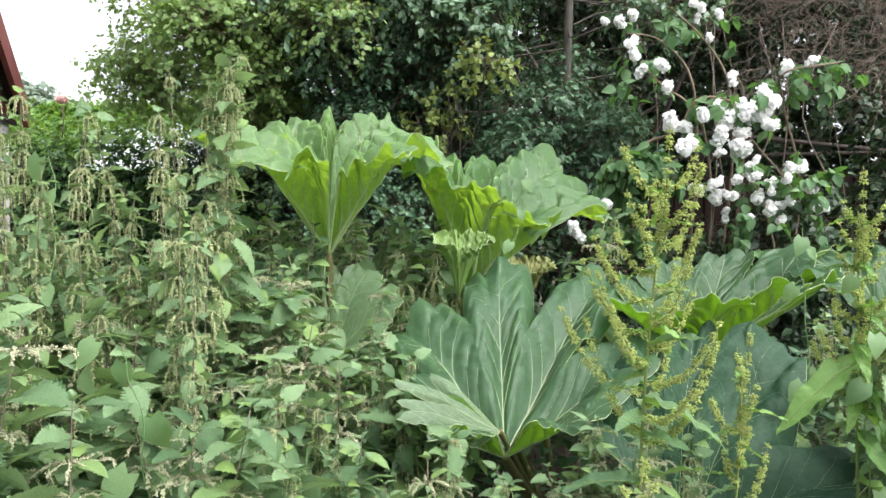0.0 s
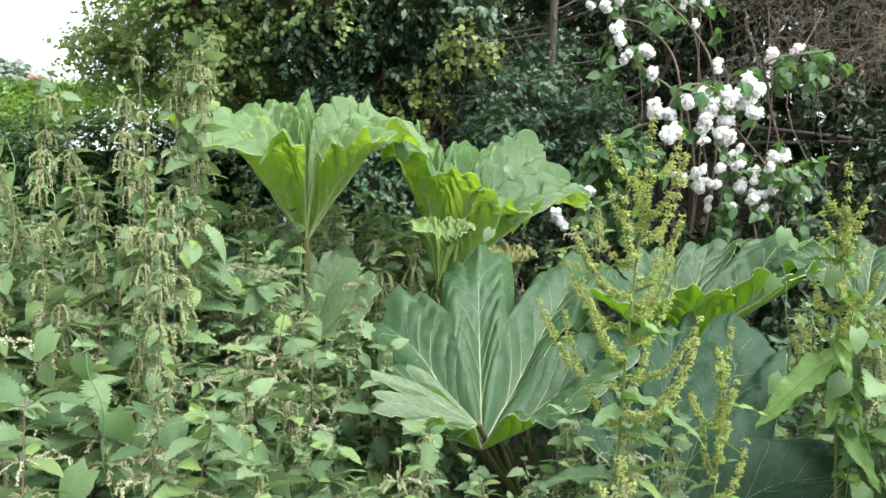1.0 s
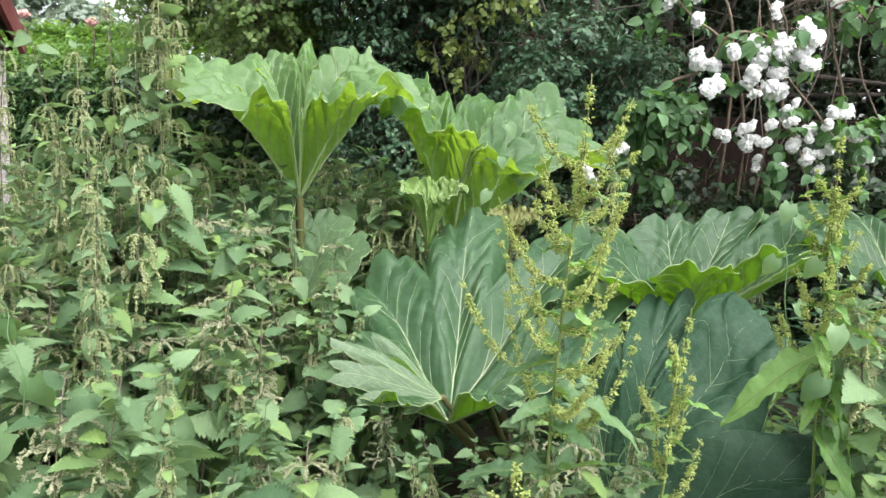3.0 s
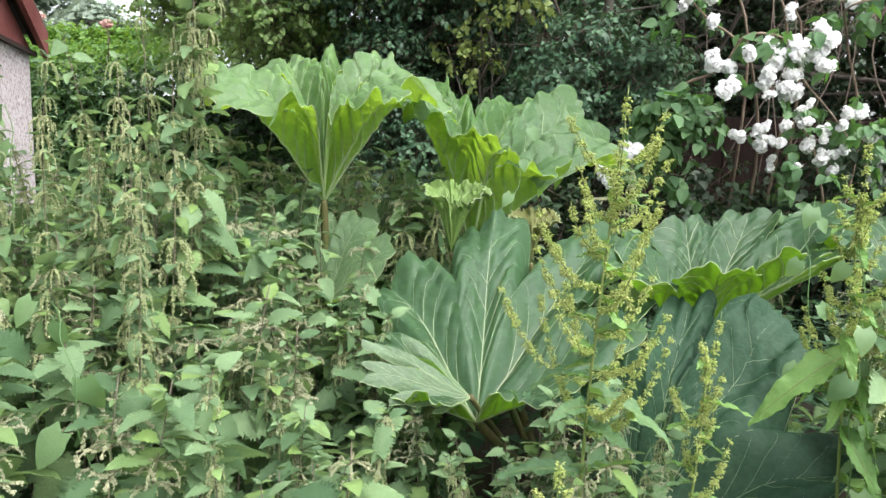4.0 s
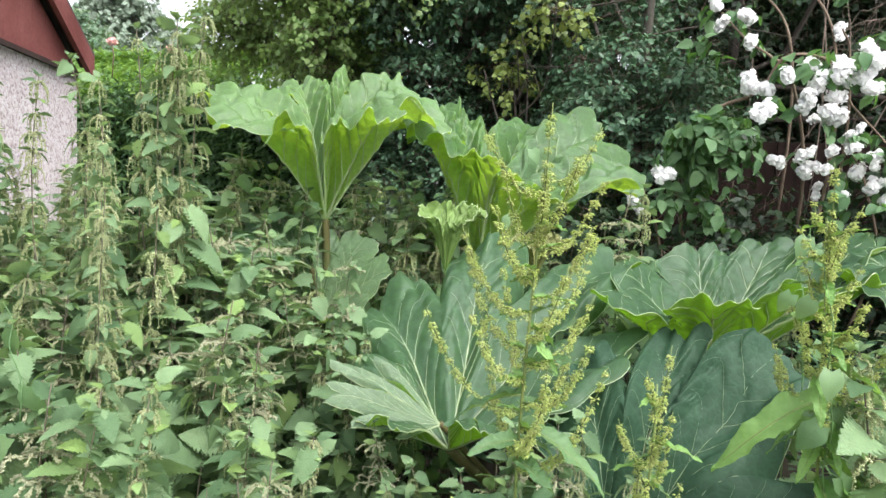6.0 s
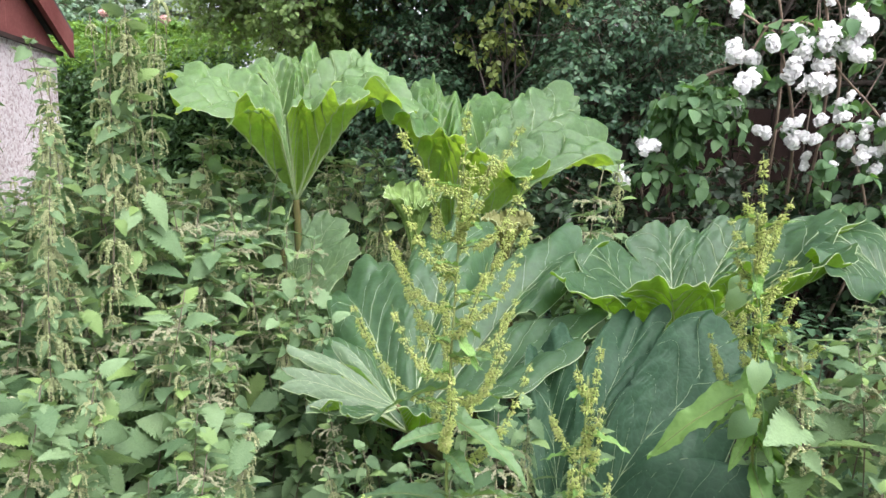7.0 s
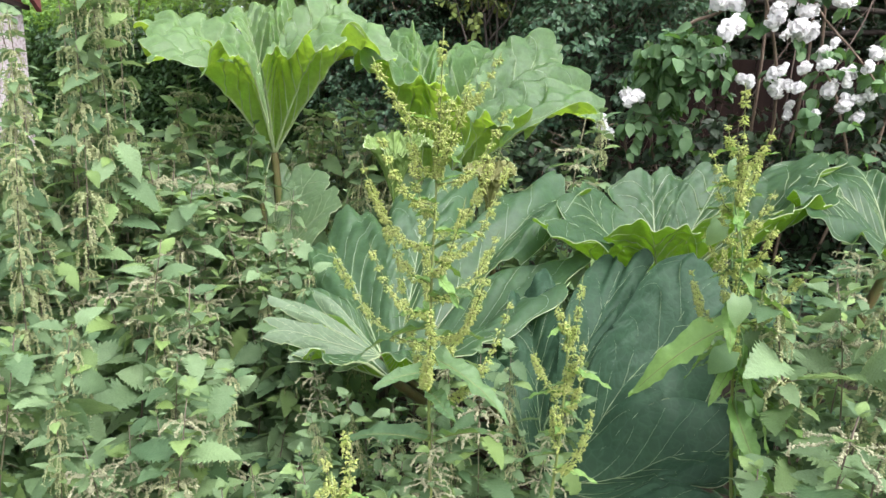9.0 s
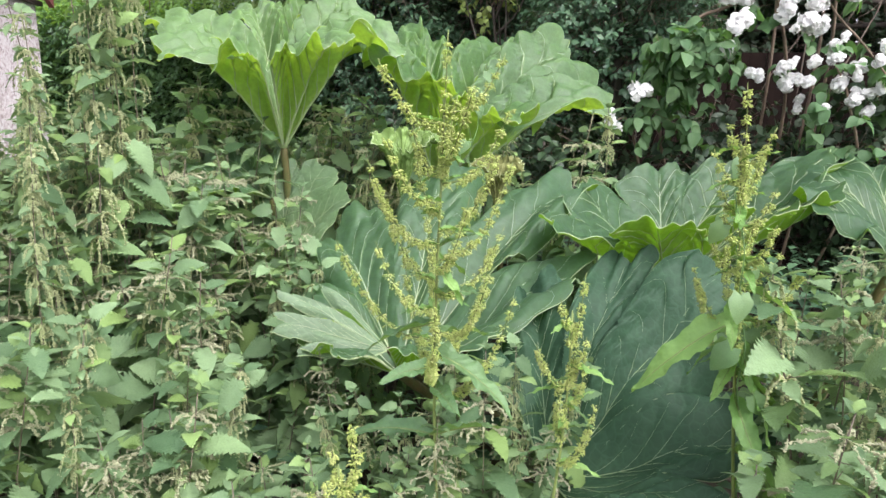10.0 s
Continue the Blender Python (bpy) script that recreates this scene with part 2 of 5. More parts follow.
# a deep green darkened further: the shade low in the clump is painted in
M_RHUB_DEEP = leaf_material("rhubarb_deep_shaded_leaf", (0.016, 0.043, 0.024), (0.034, 0.072, 0.040), (0.40, 0.70, 0.20), 0.50, 0.10, False, 8.0, 0.7, 0.12, 0.6, net=34.0)
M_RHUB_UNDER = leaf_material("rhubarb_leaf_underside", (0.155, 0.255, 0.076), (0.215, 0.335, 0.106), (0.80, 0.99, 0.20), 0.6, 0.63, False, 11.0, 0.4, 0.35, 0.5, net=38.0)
# darker than the upper leaves' underside: old leaf tone plus painted-in shade
M_RHUB_UNDER_OLD_SHADED = leaf_material("rhubarb_old_leaf_shaded_underside", (0.100, 0.180, 0.046), (0.145, 0.240, 0.064), (0.60, 0.88, 0.12), 0.6, 0.54, False, 11.0, 0.4, 0.3, 0.5, net=38.0)
M_RHUB_VEIN = leaf_material("rhubarb_vein", (0.34, 0.43, 0.24), (0.46, 0.54, 0.34), (0.90, 1.0, 0.55), 0.5, 0.45, False, 20.0, 0.2)
M_RHUB_STALK = solid_material("rhubarb_stalk", (0.065, 0.100, 0.028), (0.125, 0.090, 0.036), 0.5, 5.0, 0.3, 4.0, (6, 6, 0.6), 40.0)
M_CRUMPLED = leaf_material("rhubarb_young_leaf", (0.09, 0.17, 0.04), (0.17, 0.27, 0.07), (0.3, 0.45, 0.06), 0.55, 0.3, False, 30.0, 0.5)
M_DRY = leaf_material("withered_leaf", (0.17, 0.18, 0.06), (0.28, 0.30, 0.11), (0.35, 0.38, 0.1), 0.7, 0.3, False, 30.0, 0.5)
M_NETTLE = leaf_material("nettle_leaf", (0.058, 0.112, 0.054), (0.185, 0.278, 0.140), (0.38, 0.58, 0.19), 0.55, 0.22, False, 4.0, 0.6, 0.20, 0.3, 0.2, young=(0.215, 0.325, 0.095))
M_NETTLE_J = leaf_material("nettle_leaf_far", (0.058, 0.112, 0.054), (0.185, 0.278, 0.140), (0.38, 0.58, 0.19), 0.55, 0.22, True, 40.0, 0.5, 0.20, 0.3, young=(0.215, 0.325, 0.095))
M_NETTLE_STEM = solid_material("nettle_stem", (0.11, 0.075, 0.070), (0.20, 0.20, 0.11), 0.7, 9.0, 0.3, 3.0, (1, 1, 0.3))
M_CATKIN = leaf_material("nettle_catkin", (0.35, 0.41, 0.21), (0.54, 0.57, 0.33), (0.54, 0.60, 0.28), 0.85, 0.32, False, 60.0, 0.6, 0.15)
M_CATKIN_PALE = leaf_material("nettle_pale_catkin", (0.33, 0.36, 0.21), (0.50, 0.50, 0.34), (0.5, 0.54, 0.32), 0.85, 0.30, False, 60.0, 0.6, 0.15)
M_DOCK = leaf_material("dock_leaf", (0.052, 0.110, 0.055), (0.110, 0.195, 0.085), (0.40, 0.68, 0.10), 0.5, 0.27, False, 3.0, 0.8, 0.42, 0.5, 0.5)
M_DOCK_YOUNG = leaf_material("dock_young_leaf", (0.095, 0.200, 0.050), (0.175, 0.310, 0.085), (0.46, 0.78, 0.12), 0.55, 0.25, False, 3.0, 0.6, 0.45, 0.5, 0.3)
M_DOCK_STEM = solid_material("dock_stem", (0.13, 0.19, 0.05), (0.22, 0.26, 0.08), 0.6, 10.0, 0.3, 3.0, (3, 3, 0.3))
M_SEED = leaf_material("dock_seed", (0.38, 0.49, 0.145), (0.58, 0.58, 0.26), (0.68, 0.80, 0.26), 0.8, 0.45, True, 60.0, 0.3, 0.15)
M_BIND = leaf_material("bindweed_leaf", (0.095, 0.180, 0.080), (0.165, 0.265, 0.120), (0.42, 0.65, 0.15), 0.5, 0.30, False, 4.0, 0.4, 0.45, 0.4, 0.12)
M_PINK = leaf_material("pink_petal", (0.72, 0.40, 0.38), (0.80, 0.52, 0.48), (0.8, 0.5, 0.45), 0.6, 0.3, True, 30.0, 0.2, 0.3)
M_HOLLY = leaf_material("holly_leaf", (0.026, 0.066, 0.036), (0.082, 0.155, 0.080), (0.08, 0.18, 0.04), 0.42, 0.14, True, 2.6, 0.15, 0.28, 0.5)
# near-black green: the gloom inside the background growth is in the colour
M_DEEP = leaf_material("shade_toned_leaf", (0.012, 0.030, 0.014), (0.035, 0.070, 0.028), (0.05, 0.10, 0.02), 0.5, 0.15, True, 2.6, 0.15, 0.4)
M_BRIGHT = leaf_material("thorn_leaf", (0.085, 0.155, 0.048), (0.215, 0.310, 0.110), (0.42, 0.60, 0.15), 0.5, 0.38, True, 2.6, 0.2, 0.45)
M_SOFT = leaf_material("soft_green_leaf", (0.050, 0.106, 0.062), (0.185, 0.285, 0.175), (0.20, 0.34, 0.10), 0.42, 0.28, True, 2.6, 0.2, 0.5)
M_YELLOW = leaf_material("yellow_leaf", (0.11, 0.165, 0.045), (0.21, 0.27, 0.075), (0.3, 0.36, 0.07), 0.5, 0.3, True, 20.0, 0.2, 0.4)
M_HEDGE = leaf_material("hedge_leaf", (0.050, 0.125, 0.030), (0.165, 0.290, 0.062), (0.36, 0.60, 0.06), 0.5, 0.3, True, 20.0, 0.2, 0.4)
M_HEDGE_OLD_SHADED = leaf_material("hedge_old_shaded_leaf", (0.020, 0.055, 0.020), (0.060, 0.125, 0.040), (0.16, 0.30, 0.05), 0.5, 0.2, True, 20.0, 0.2, 0.3)
# pale grey-green because the distance haze is mixed into the leaf colour
M_FAR = leaf_material("hazed_far_leaf", (0.155, 0.205, 0.155), (0.265, 0.325, 0.255), (0.3, 0.4, 0.24), 0.7, 0.3, True, 2.0, 0.2, 0.2)
M_MOCK = leaf_material("mock_orange_leaf", (0.072, 0.145, 0.068), (0.150, 0.250, 0.120), (0.16, 0.36, 0.05), 0.6, 0.3, True, 25.0, 0.3, 0.22)
M_PETAL = leaf_material("white_petal", (0.90, 0.90, 0.89), (0.95, 0.95, 0.94), (0.95, 0.95, 0.94), 0.6, 0.42, True, 30.0, 0.1, 0.3)
M_BARK = solid_material("bark", (0.028, 0.023, 0.019), (0.085, 0.070, 0.056), 0.85, 14.0, 0.6, 6.0, (1, 1, 0.35))
M_GREYBARK = solid_material("grey_bark", (0.028, 0.028, 0.022), (0.075, 0.070, 0.056), 0.9, 14.0, 0.6, 6.0, (1, 1, 0.35), spec=0.15)
M_TWIG = solid_material("twig", (0.10, 0.07, 0.05), (0.24, 0.18, 0.13), 0.8, 10.0, 0.3, 3.0)
M_VINE = solid_material("dry_vine", (0.080, 0.061, 0.050), (0.230, 0.180, 0.142), 0.85, 10.0, 0.4, 4.0)
M_SOIL = solid_material("soil", (0.025, 0.020, 0.014), (0.07, 0.055, 0.035), 0.95, 3.0, 0.8, 8.0)
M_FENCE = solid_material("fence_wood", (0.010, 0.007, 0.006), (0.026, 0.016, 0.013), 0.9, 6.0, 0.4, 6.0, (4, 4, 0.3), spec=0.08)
M_REDPAINT = solid_material("red_paint", (0.150, 0.046, 0.042), (0.240, 0.090, 0.082), 0.65, 4.0, 0.3, 6.0, (1, 1, 1), 60.0, spec=0.2)
M_CORE = solid_material("hedge_core_shade", (0.006, 0.010, 0.005), (0.018, 0.028, 0.012), 0.95, 12.0, 0.6)
M_SOFFIT = solid_material("dark_soffit", (0.020, 0.012, 0.010), (0.05, 0.03, 0.025), 0.8, 6.0, 0.3)
M_ROOF = solid_material("roof_felt", (0.05, 0.05, 0.048), (0.12, 0.115, 0.105), 0.9, 8.0, 0.6)


def pebble_material():
    m, t, node = material("pebble_dash")
    out = node("ShaderNodeOutputMaterial")
    co = node("ShaderNodeTexCoord")
    vo = node("ShaderNodeTexVoronoi", Scale=85.0)
    no = node("ShaderNodeTexNoise", Scale=3.0, Detail=5.0)
    t.links.new(co.outputs["Object"], vo.inputs["Vector"])
    t.links.new(co.outputs["Object"], no.inputs["Vector"])
    sep = node("ShaderNodeSeparateColor")
    t.links.new(vo.outputs["Color"], sep.inputs[0])
    ramp = node("ShaderNodeValToRGB")
    el = ramp.color_ramp.elements
    el[0].position, el[0].color = 0.0, (0.40, 0.31, 0.31, 1)
    el[1].position, el[1].color = 1.0, (0.86, 0.82, 0.83, 1)
    mid = el.new(0.3)
    mid.color = (0.70, 0.60, 0.61, 1)
    t.links.new(sep.outputs[0], ramp.inputs[0])
    mul = node("ShaderNodeMix")
    mul.data_type = "RGBA"
    mul.blend_type = "MULTIPLY"
    mul.inputs["Factor"].default_value = 0.5
    t.links.new(ramp.outputs[0], mul.inputs["A"])
    t.links.new(no.outputs["Fac"], mul.inputs["B"])
    bs = node("ShaderNodeBsdfPrincipled", Roughness=0.8)
    t.links.new(mul.outputs["Result"], bs.inputs["Base Color"])
    bp = node("ShaderNodeBump", Strength=0.45, Distance=0.006)
    bp.invert = True
    t.links.new(vo.outputs["Distance"], bp.inputs["Height"])
    t.links.new(bp.outputs[0], bs.inputs["Normal"])
    t.links.new(bs.outputs[0], out.inputs["Surface"])
    return m


M_PEBBLE = pebble_material()

# ---------------------------------------------------------------- ground
g = 60
gx, gy = np.meshgrid(np.sign(np.linspace(-1, 1, g)) * np.abs(np.linspace(-1, 1, g)) ** 2.2 * 400, np.sign(np.linspace(-1, 1, g)) * np.abs(np.linspace(-1, 1, g)) ** 2.2 * 400, indexing="ij")
gz = 0.03 * np.sin(gx * 1.7) * np.cos(gy * 2.1) * np.exp(-(gx**2 + gy**2) / 60)
ground = new("ground", geo_mesh("ground", np.stack([gx, gy, gz], -1).reshape(-1, 3), grid_faces(g, g)[:, ::-1], [M_SOIL]))
tagged(ground, "dark weedy soil under the plants", "ground", kind="structure")


def box(lo, hi):
    """A box with corners lo and hi."""
    x0, y0, z0 = lo
    x1, y1, z1 = hi
    V = np.array([[x, y, z] for z in (z0, z1) for y in (y0, y1) for x in (x0, x1)], float)
    F = np.array([[0, 2, 3], [0, 3, 1], [4, 5, 7], [4, 7, 6], [0, 1, 5], [0, 5, 4], [2, 6, 7], [2, 7, 3], [0, 4, 6], [0, 6, 2], [1, 3, 7], [1, 7, 5]])
    return V, F

# ---------------------------------------------------------------- shed: its gable end runs away from the path
# local axes: x along the gable away from the viewer, y out of the gable wall, z up
SHED_FAR, SHED_TURN, SHED_W, SHED_L = (-2.315, 3.60), 22.0, 2.1, 2.4
EAVE, PITCH = 1.975, math.tan(radians(27))
d_x, d_y = -math.sin(radians(SHED_TURN)), math.cos(radians(SHED_TURN))
shed = new("garden_shed")
shed.matrix_basis = Matrix(((d_x, d_y, 0, SHED_FAR[0]), (d_y, -d_x, 0, SHED_FAR[1]), (0, 0, 1, 0), (0, 0, 0, 1)))
tagged(shed, "pebble-dashed shed with a red-painted gable and bargeboards", "shed")


def shed_box(name, lo, hi, m, label="", smooth=False):
    return part(name, geo_mesh(name, *box(lo, hi), [m], smooth=smooth), shed, label)


shed_box("wall", (-SHED_W, -0.14, 0), (0, 0, EAVE), M_PEBBLE, "pale pebble-dashed gable wall")
shed_box("wall", (-0.14, -SHED_L, 0), (0, -0.143, EAVE), M_PEBBLE)
shed_box("wall", (-SHED_W, -SHED_L, 0), (-SHED_W + 0.14, -0.143, EAVE), M_PEBBLE)
shed_box("wall", (-SHED_W + 0.143, -SHED_L, 0), (-0.143, -SHED_L + 0.14, EAVE), M_PEBBLE)
half = SHED_W / 2
# gable boards, each a plank cut to the slope
for k in range(14):
    a, b = -SHED_W + 0.15 * k, -SHED_W + 0.15 * k + 0.147
    ha, hb = (half - abs(a + half)) * PITCH, (half - abs(b + half)) * PITCH
    V = np.array([[a, y, EAVE + dz] for y in (-0.02, 0.012) for dz in (0, ha + 0.001)] + [[b, y, EAVE + dz] for y in (-0.02, 0.012) for dz in (0, hb + 0.001)])
    F = [[0, 2, 3], [0, 3, 1], [4, 5, 7], [4, 7, 6], [0, 4, 6], [0, 6, 2], [1, 3, 7], [1, 7, 5], [0, 1, 5], [0, 5, 4], [2, 6, 7], [2, 7, 3]]
    part("board", geo_mesh("board", V, F, [M_REDPAINT], smooth=False), shed)
shed_box("sill_rail", (-SHED_W - 0.01, 0.0135, EAVE - 0.025), (0.012, 0.035, EAVE - 0.002), M_SOFFIT, "dark drip rail under the gable boards")


def slope_slab(name, side, y0, y1, t0, t1, over, m, label=""):
    """A slab along one roof slope: from the ridge to past the eave, between y0 and y1, t0 to t1 above the slope."""
    ridge, eave = -half, (over if side > 0 else -SHED_W - over)
    zr, ze = EAVE + half * PITCH, EAVE - over * PITCH
    V = np.array([[x, y, z + t] for x, z in ((ridge, zr), (eave, ze)) for y in (y0, y1) for t in (t0, t1)])
    F = np.array([[0, 1, 3], [0, 3, 2], [4, 6, 7], [4, 7, 5], [0, 4, 5], [0, 5, 1], [2, 3, 7], [2, 7, 6], [0, 2, 6], [0, 6, 4], [1, 5, 7], [1, 7, 3]])
    return part(name, geo_mesh(name, V, F, [m], smooth=False), shed, label)


for side in (1, -1):
    slope_slab("roof_slope", side, -SHED_L - 0.1, 0.085, 0.112, 0.135, 0.04, M_ROOF, "dark felted roof slope")
    # the soffit's near-black colour carries the shadow behind the bargeboard
    slope_slab("soffit", side, 0.0135, 0.063, 0.045, 0.06, 0.02, M_SOFFIT)
    slope_slab("bargeboard", side, 0.065, 0.09, -0.02, 0.11, 0.02, M_REDPAINT, "weathered red bargeboard")

# ---------------------------------------------------------------- giant rhubarb
def catmull(vals, u):
    v = np.asarray(vals, float)
    v = np.concatenate([2 * v[:1] - v[1:2], v, 2 * v[-1:] - v[-2:-1]])
    u = np.clip(u, 0, len(vals) - 1 - 1e-6)
    i, f = u.astype(int), u - u.astype(int)
    a, b, c, d = v[i], v[i + 1], v[i + 2], v[i + 3]
    return 0.5 * (2 * b + (c - a) * f + (2 * a - 5 * b + 4 * c - d) * f**2 + (3 * b - a - 3 * c + d) * f**3)


def blade_surface(lobes, seed=0, flare=1.2, trumpet=0.6, notch=0.12, keen=3.0, scallop=0.05, teeth=0.018, pleat=0.03, wave=0.02, quilt=0.007, roll=0.05, twist=0.0, overlap=0.0, crumple=0.0, swell=0.006, hood=0.0):
    """The surface of a palmate leaf. lobes: (compass degrees, reach, rise) of each main vein's tip. Returns S(i, v, s): lobe i,
    v across it from sinus to sinus (-0.5 to 0.5), s outwards from the stalk; with the upper side's normal. notch: the depth of the sinuses, one or all."""
    az, reach, rise = (np.array(c, float) for c in zip(*lobes))
    n = len(lobes)
    r = np.random.default_rng(seed)
    cut = np.asarray(notch) * r.uniform(0.8, 1.25, n + 1)
    lean = twist * r.choice([-1.0, 1.0], n) * r.uniform(0.5, 1.2, n)
    ph = r.uniform(0, 6.28, (8, n + 1))
    p = r.uniform(0, 6.28, 8)

    def S(i, v, s):
        i, v, s = np.broadcast_arrays(np.asarray(i, int), np.asarray(v, float), np.asarray(s, float))
        k = i + (v > 0)
        deep = cut[k]
        open_ = np.clip((s - (1 - 1.5 * deep)) / (1.5 * deep + 1e-3), 0, 1) ** 1.5
        u = np.clip(i + v * (1 + overlap * open_), 0, n - 1)
        A, R, Z = np.radians(catmull(az, u)), catmull(reach, u), catmull(rise, u)
        w = 2 * np.abs(v)
        sc = np.abs(np.sin(np.pi * (v * 3.2 + ph[0][i]))) ** 0.8 - 0.62
        fine = np.abs(np.sin(np.pi * (v * 8.7 + ph[1][i] + 0.4 * np.sin(v * 9)))) - 0.62
        edge = 1 - deep * w**keen + 0.2 * deep * np.sin(np.pi * w) ** 2 + (scallop * sc + teeth * fine) * (1 - 0.4 * w)
        e = 1 + (edge - 1) * s**2
        rise_s = (1 - trumpet) * s + trumpet * np.sin(s * np.pi / 2)
        h, z = R * e * s**flare, Z * e * rise_s
        dh, dz = R * flare * np.maximum(s, 0.03) ** (flare - 1), Z * ((1 - trumpet) + trumpet * np.pi / 2 * np.cos(s * np.pi / 2))
        up = np.stack([-dz * np.sin(A), -dz * np.cos(A), dh], -1)
        up /= np.linalg.norm(up, axis=-1, keepdims=True)
        size = np.sqrt(R * R + Z * Z) / 0.5
        ridge = np.sin(np.pi / 2 * w) ** 1.3
        lift = pleat * ridge * np.sin(np.pi * np.clip(s, 0, 1) ** 1.15 * 0.93)
        lift = lift + lean[i] * 2 * v * open_ * 0.5
        lift = lift + wave * s**3.5 * (np.sin(u * 6.28 * 1.1 + p[0]) + 0.8 * np.sin(u * 6.28 * 2.3 + p[1]) + 0.55 * np.sin(u * 6.28 * 4.7 + p[2]) * s**4)
        side = np.where(v > 0, ph[2][k], ph[3][i])
        q = s - 0.31 * w + 0.012 * np.sin(side + s * 9)
        lift = lift + quilt * (np.abs(np.sin(np.pi * q / 0.15)) ** 0.6 - 0.68) * np.clip(w * 2.2, 0, 1) * np.clip(s * 2.2 - 0.3, 0, 1) * np.clip((1 - w) * 4, 0.35, 1) * np.clip((1.06 - s) * 5, 0.3, 1)
        q2 = w * 5 + 1.5 * np.sin(s * 11 + side)
        lift = lift + quilt * 0.35 * np.sin(q2 * 2.1) * np.sin(s * 34 + side) * np.clip(s * 2 - 0.4, 0, 1)
        bent = np.clip((s - 0.68) / 0.32, 0, 1) ** 2 * np.clip(0.75 + 0.45 * np.sin(u * 3.7 + p[3]) + 0.3 * np.sin(u * 9.1 + p[4]), 0, 1.3) * (1 + hood * (0.6 - 1.2 * w))
        lift = (lift - roll * bent) * size
        P = np.stack([h * np.sin(A), h * np.cos(A), z], -1) + up * lift[..., None]
        a, b, c = P[..., :1], P[..., 1:2], P[..., 2:]
        wob = swell * np.sin(a * 11 + 4 * b + p[1]) * np.sin(b * 9 - 5 * c + p[6]) * np.sin(c * 12 + p[2]) + 0.003 * np.sin(a * 37 + p[3]) * np.sin(b * 31 + 12 * a) * np.sin(c * 34 + p[4])
        if crumple:
            wob = wob + crumple * np.clip(s[..., None] * 2.4 - 1.4, 0, 1) * (np.sin(a * 90 + 40 * c + p[1]) * np.sin(b * 94 - 40 * a + p[2]) + 0.7 * np.sin(c * 150 + 60 * a + p[3]) * np.sin(a * 170 + p[5]))
        return P + up * wob * np.clip(s * 2.5, 0, 1)[..., None], up

    return S


def weld(V, F):
    """Joins vertices that lie in one place."""
    _, first, back = np.unique(np.round(V / 2e-5).astype(np.int64), axis=0, return_index=True, return_inverse=True)
    F = back.ravel()[F]
    return V[first], F


def rhubarb_leaf(plant, base, lobes, root, seed=0, mats=None, stalk_r=0.013, bend=0.06, label="", name="leaf", nv=25, ns=42, veins=True, vein_size=1.0, **kw):
    """One leaf of the clump: blade of two faces with rim, veins, and the stalk down to the root."""
    mats = mats or (M_RHUB_TOP, M_RHUB_UNDER)
    S = blade_surface(lobes, seed=seed, **kw)
    n = len(lobes)
    tops, lows, rims = [], [], []
    for i in range(n):
        v0, v1 = (0.0 if i == 0 else -0.5), (0.0 if i == n - 1 else 0.5)
        cols = nv if v1 - v0 > 0.6 else nv // 2 + 1
        vv, s = np.meshgrid(np.linspace(v0, v1, cols), np.linspace(0.0, 1.0, ns) ** 0.85, indexing="ij")
        P, N = S(np.full(vv.shape, i), vv, s)
        F = grid_faces(cols, ns)
        tops.append(((P + N * 0.0012).reshape(-1, 3), F))
        lows.append(((P - N * 0.0012).reshape(-1, 3), F))
        T, L = P + N * 0.0012, P - N * 0.0012
        for a, b in ((T[:, -1], L[:, -1]), (T[0, ::-1], L[0, ::-1]), (T[-1], L[-1])):
            rims.append((np.concatenate([a, b]), grid_faces(2, len(a))))
    gg, idx = [], []
    n0 = 0
    VV = []
    for slot, pieces in enumerate((tops, lows, rims)):
        g2 = Geo()
        for pc in pieces:
            g2.add(pc)
        V, F = np.concatenate(g2.V), np.concatenate(g2.F)
        V, F = weld(V, F)
        F = F[(F[:, 0] != F[:, 1]) & (F[:, 1] != F[:, 2]) & (F[:, 0] != F[:, 2])]
        if slot == 0:
            F = F[:, ::-1]
        VV.append(V)
        gg.append(F + n0)
        idx.append(np.full(len(F), slot))
        n0 += len(V)
    leaf = part(name, geo_mesh(name, np.concatenate(VV), np.concatenate(gg), [*mats, M_RHUB_VEIN], np.concatenate(idx)), plant, label, pose(*base))
    if veins:
        vg = Geo()
        for i in range(n):
            ss = np.linspace(0.0, 0.95, 26)
            vv = 0.03 * np.sin(ss * 5 + i * 2.1) * ss
            Pv, Nv = S(i, np.clip(vv, 0, 1) if i == 0 else np.clip(vv, -1, 0) if i == n - 1 else vv, ss)
            rv = 0.0032 * (1 - ss) ** 1.1 + 0.0009
            vg.add(tube(Pv + Nv * 0.0010, rv * 0.75 * vein_size, 6))
            vg.add(tube(Pv - Nv * 0.0022, rv * 1.15 * vein_size, 6))
            for j, s0 in enumerate(0.15 * np.arange(1, 6)):
                for sg in (-1, 1):
                    if (i == 0 and sg < 0) or (i == n - 1 and sg > 0):
                        continue
                    f = np.linspace(0, 1, 14)
                    s1 = s0 + 0.02 * math.sin(i * 3.1 + j * 1.7 + sg)
                    Ps, Ns = S(i, sg * 0.42 * f, np.clip(s1 + 0.26 * f + 0.05 * f * f, 0, 0.975))
                    rs = ((0.0019 - 0.0002 * j) * (1 - f) + 0.0006) * vein_size
                    vg.add(tube(Ps + Ns * 0.0016, rs * 0.55, 4))
                    vg.add(tube(Ps - Ns * 0.0018, rs * 1.05, 4))
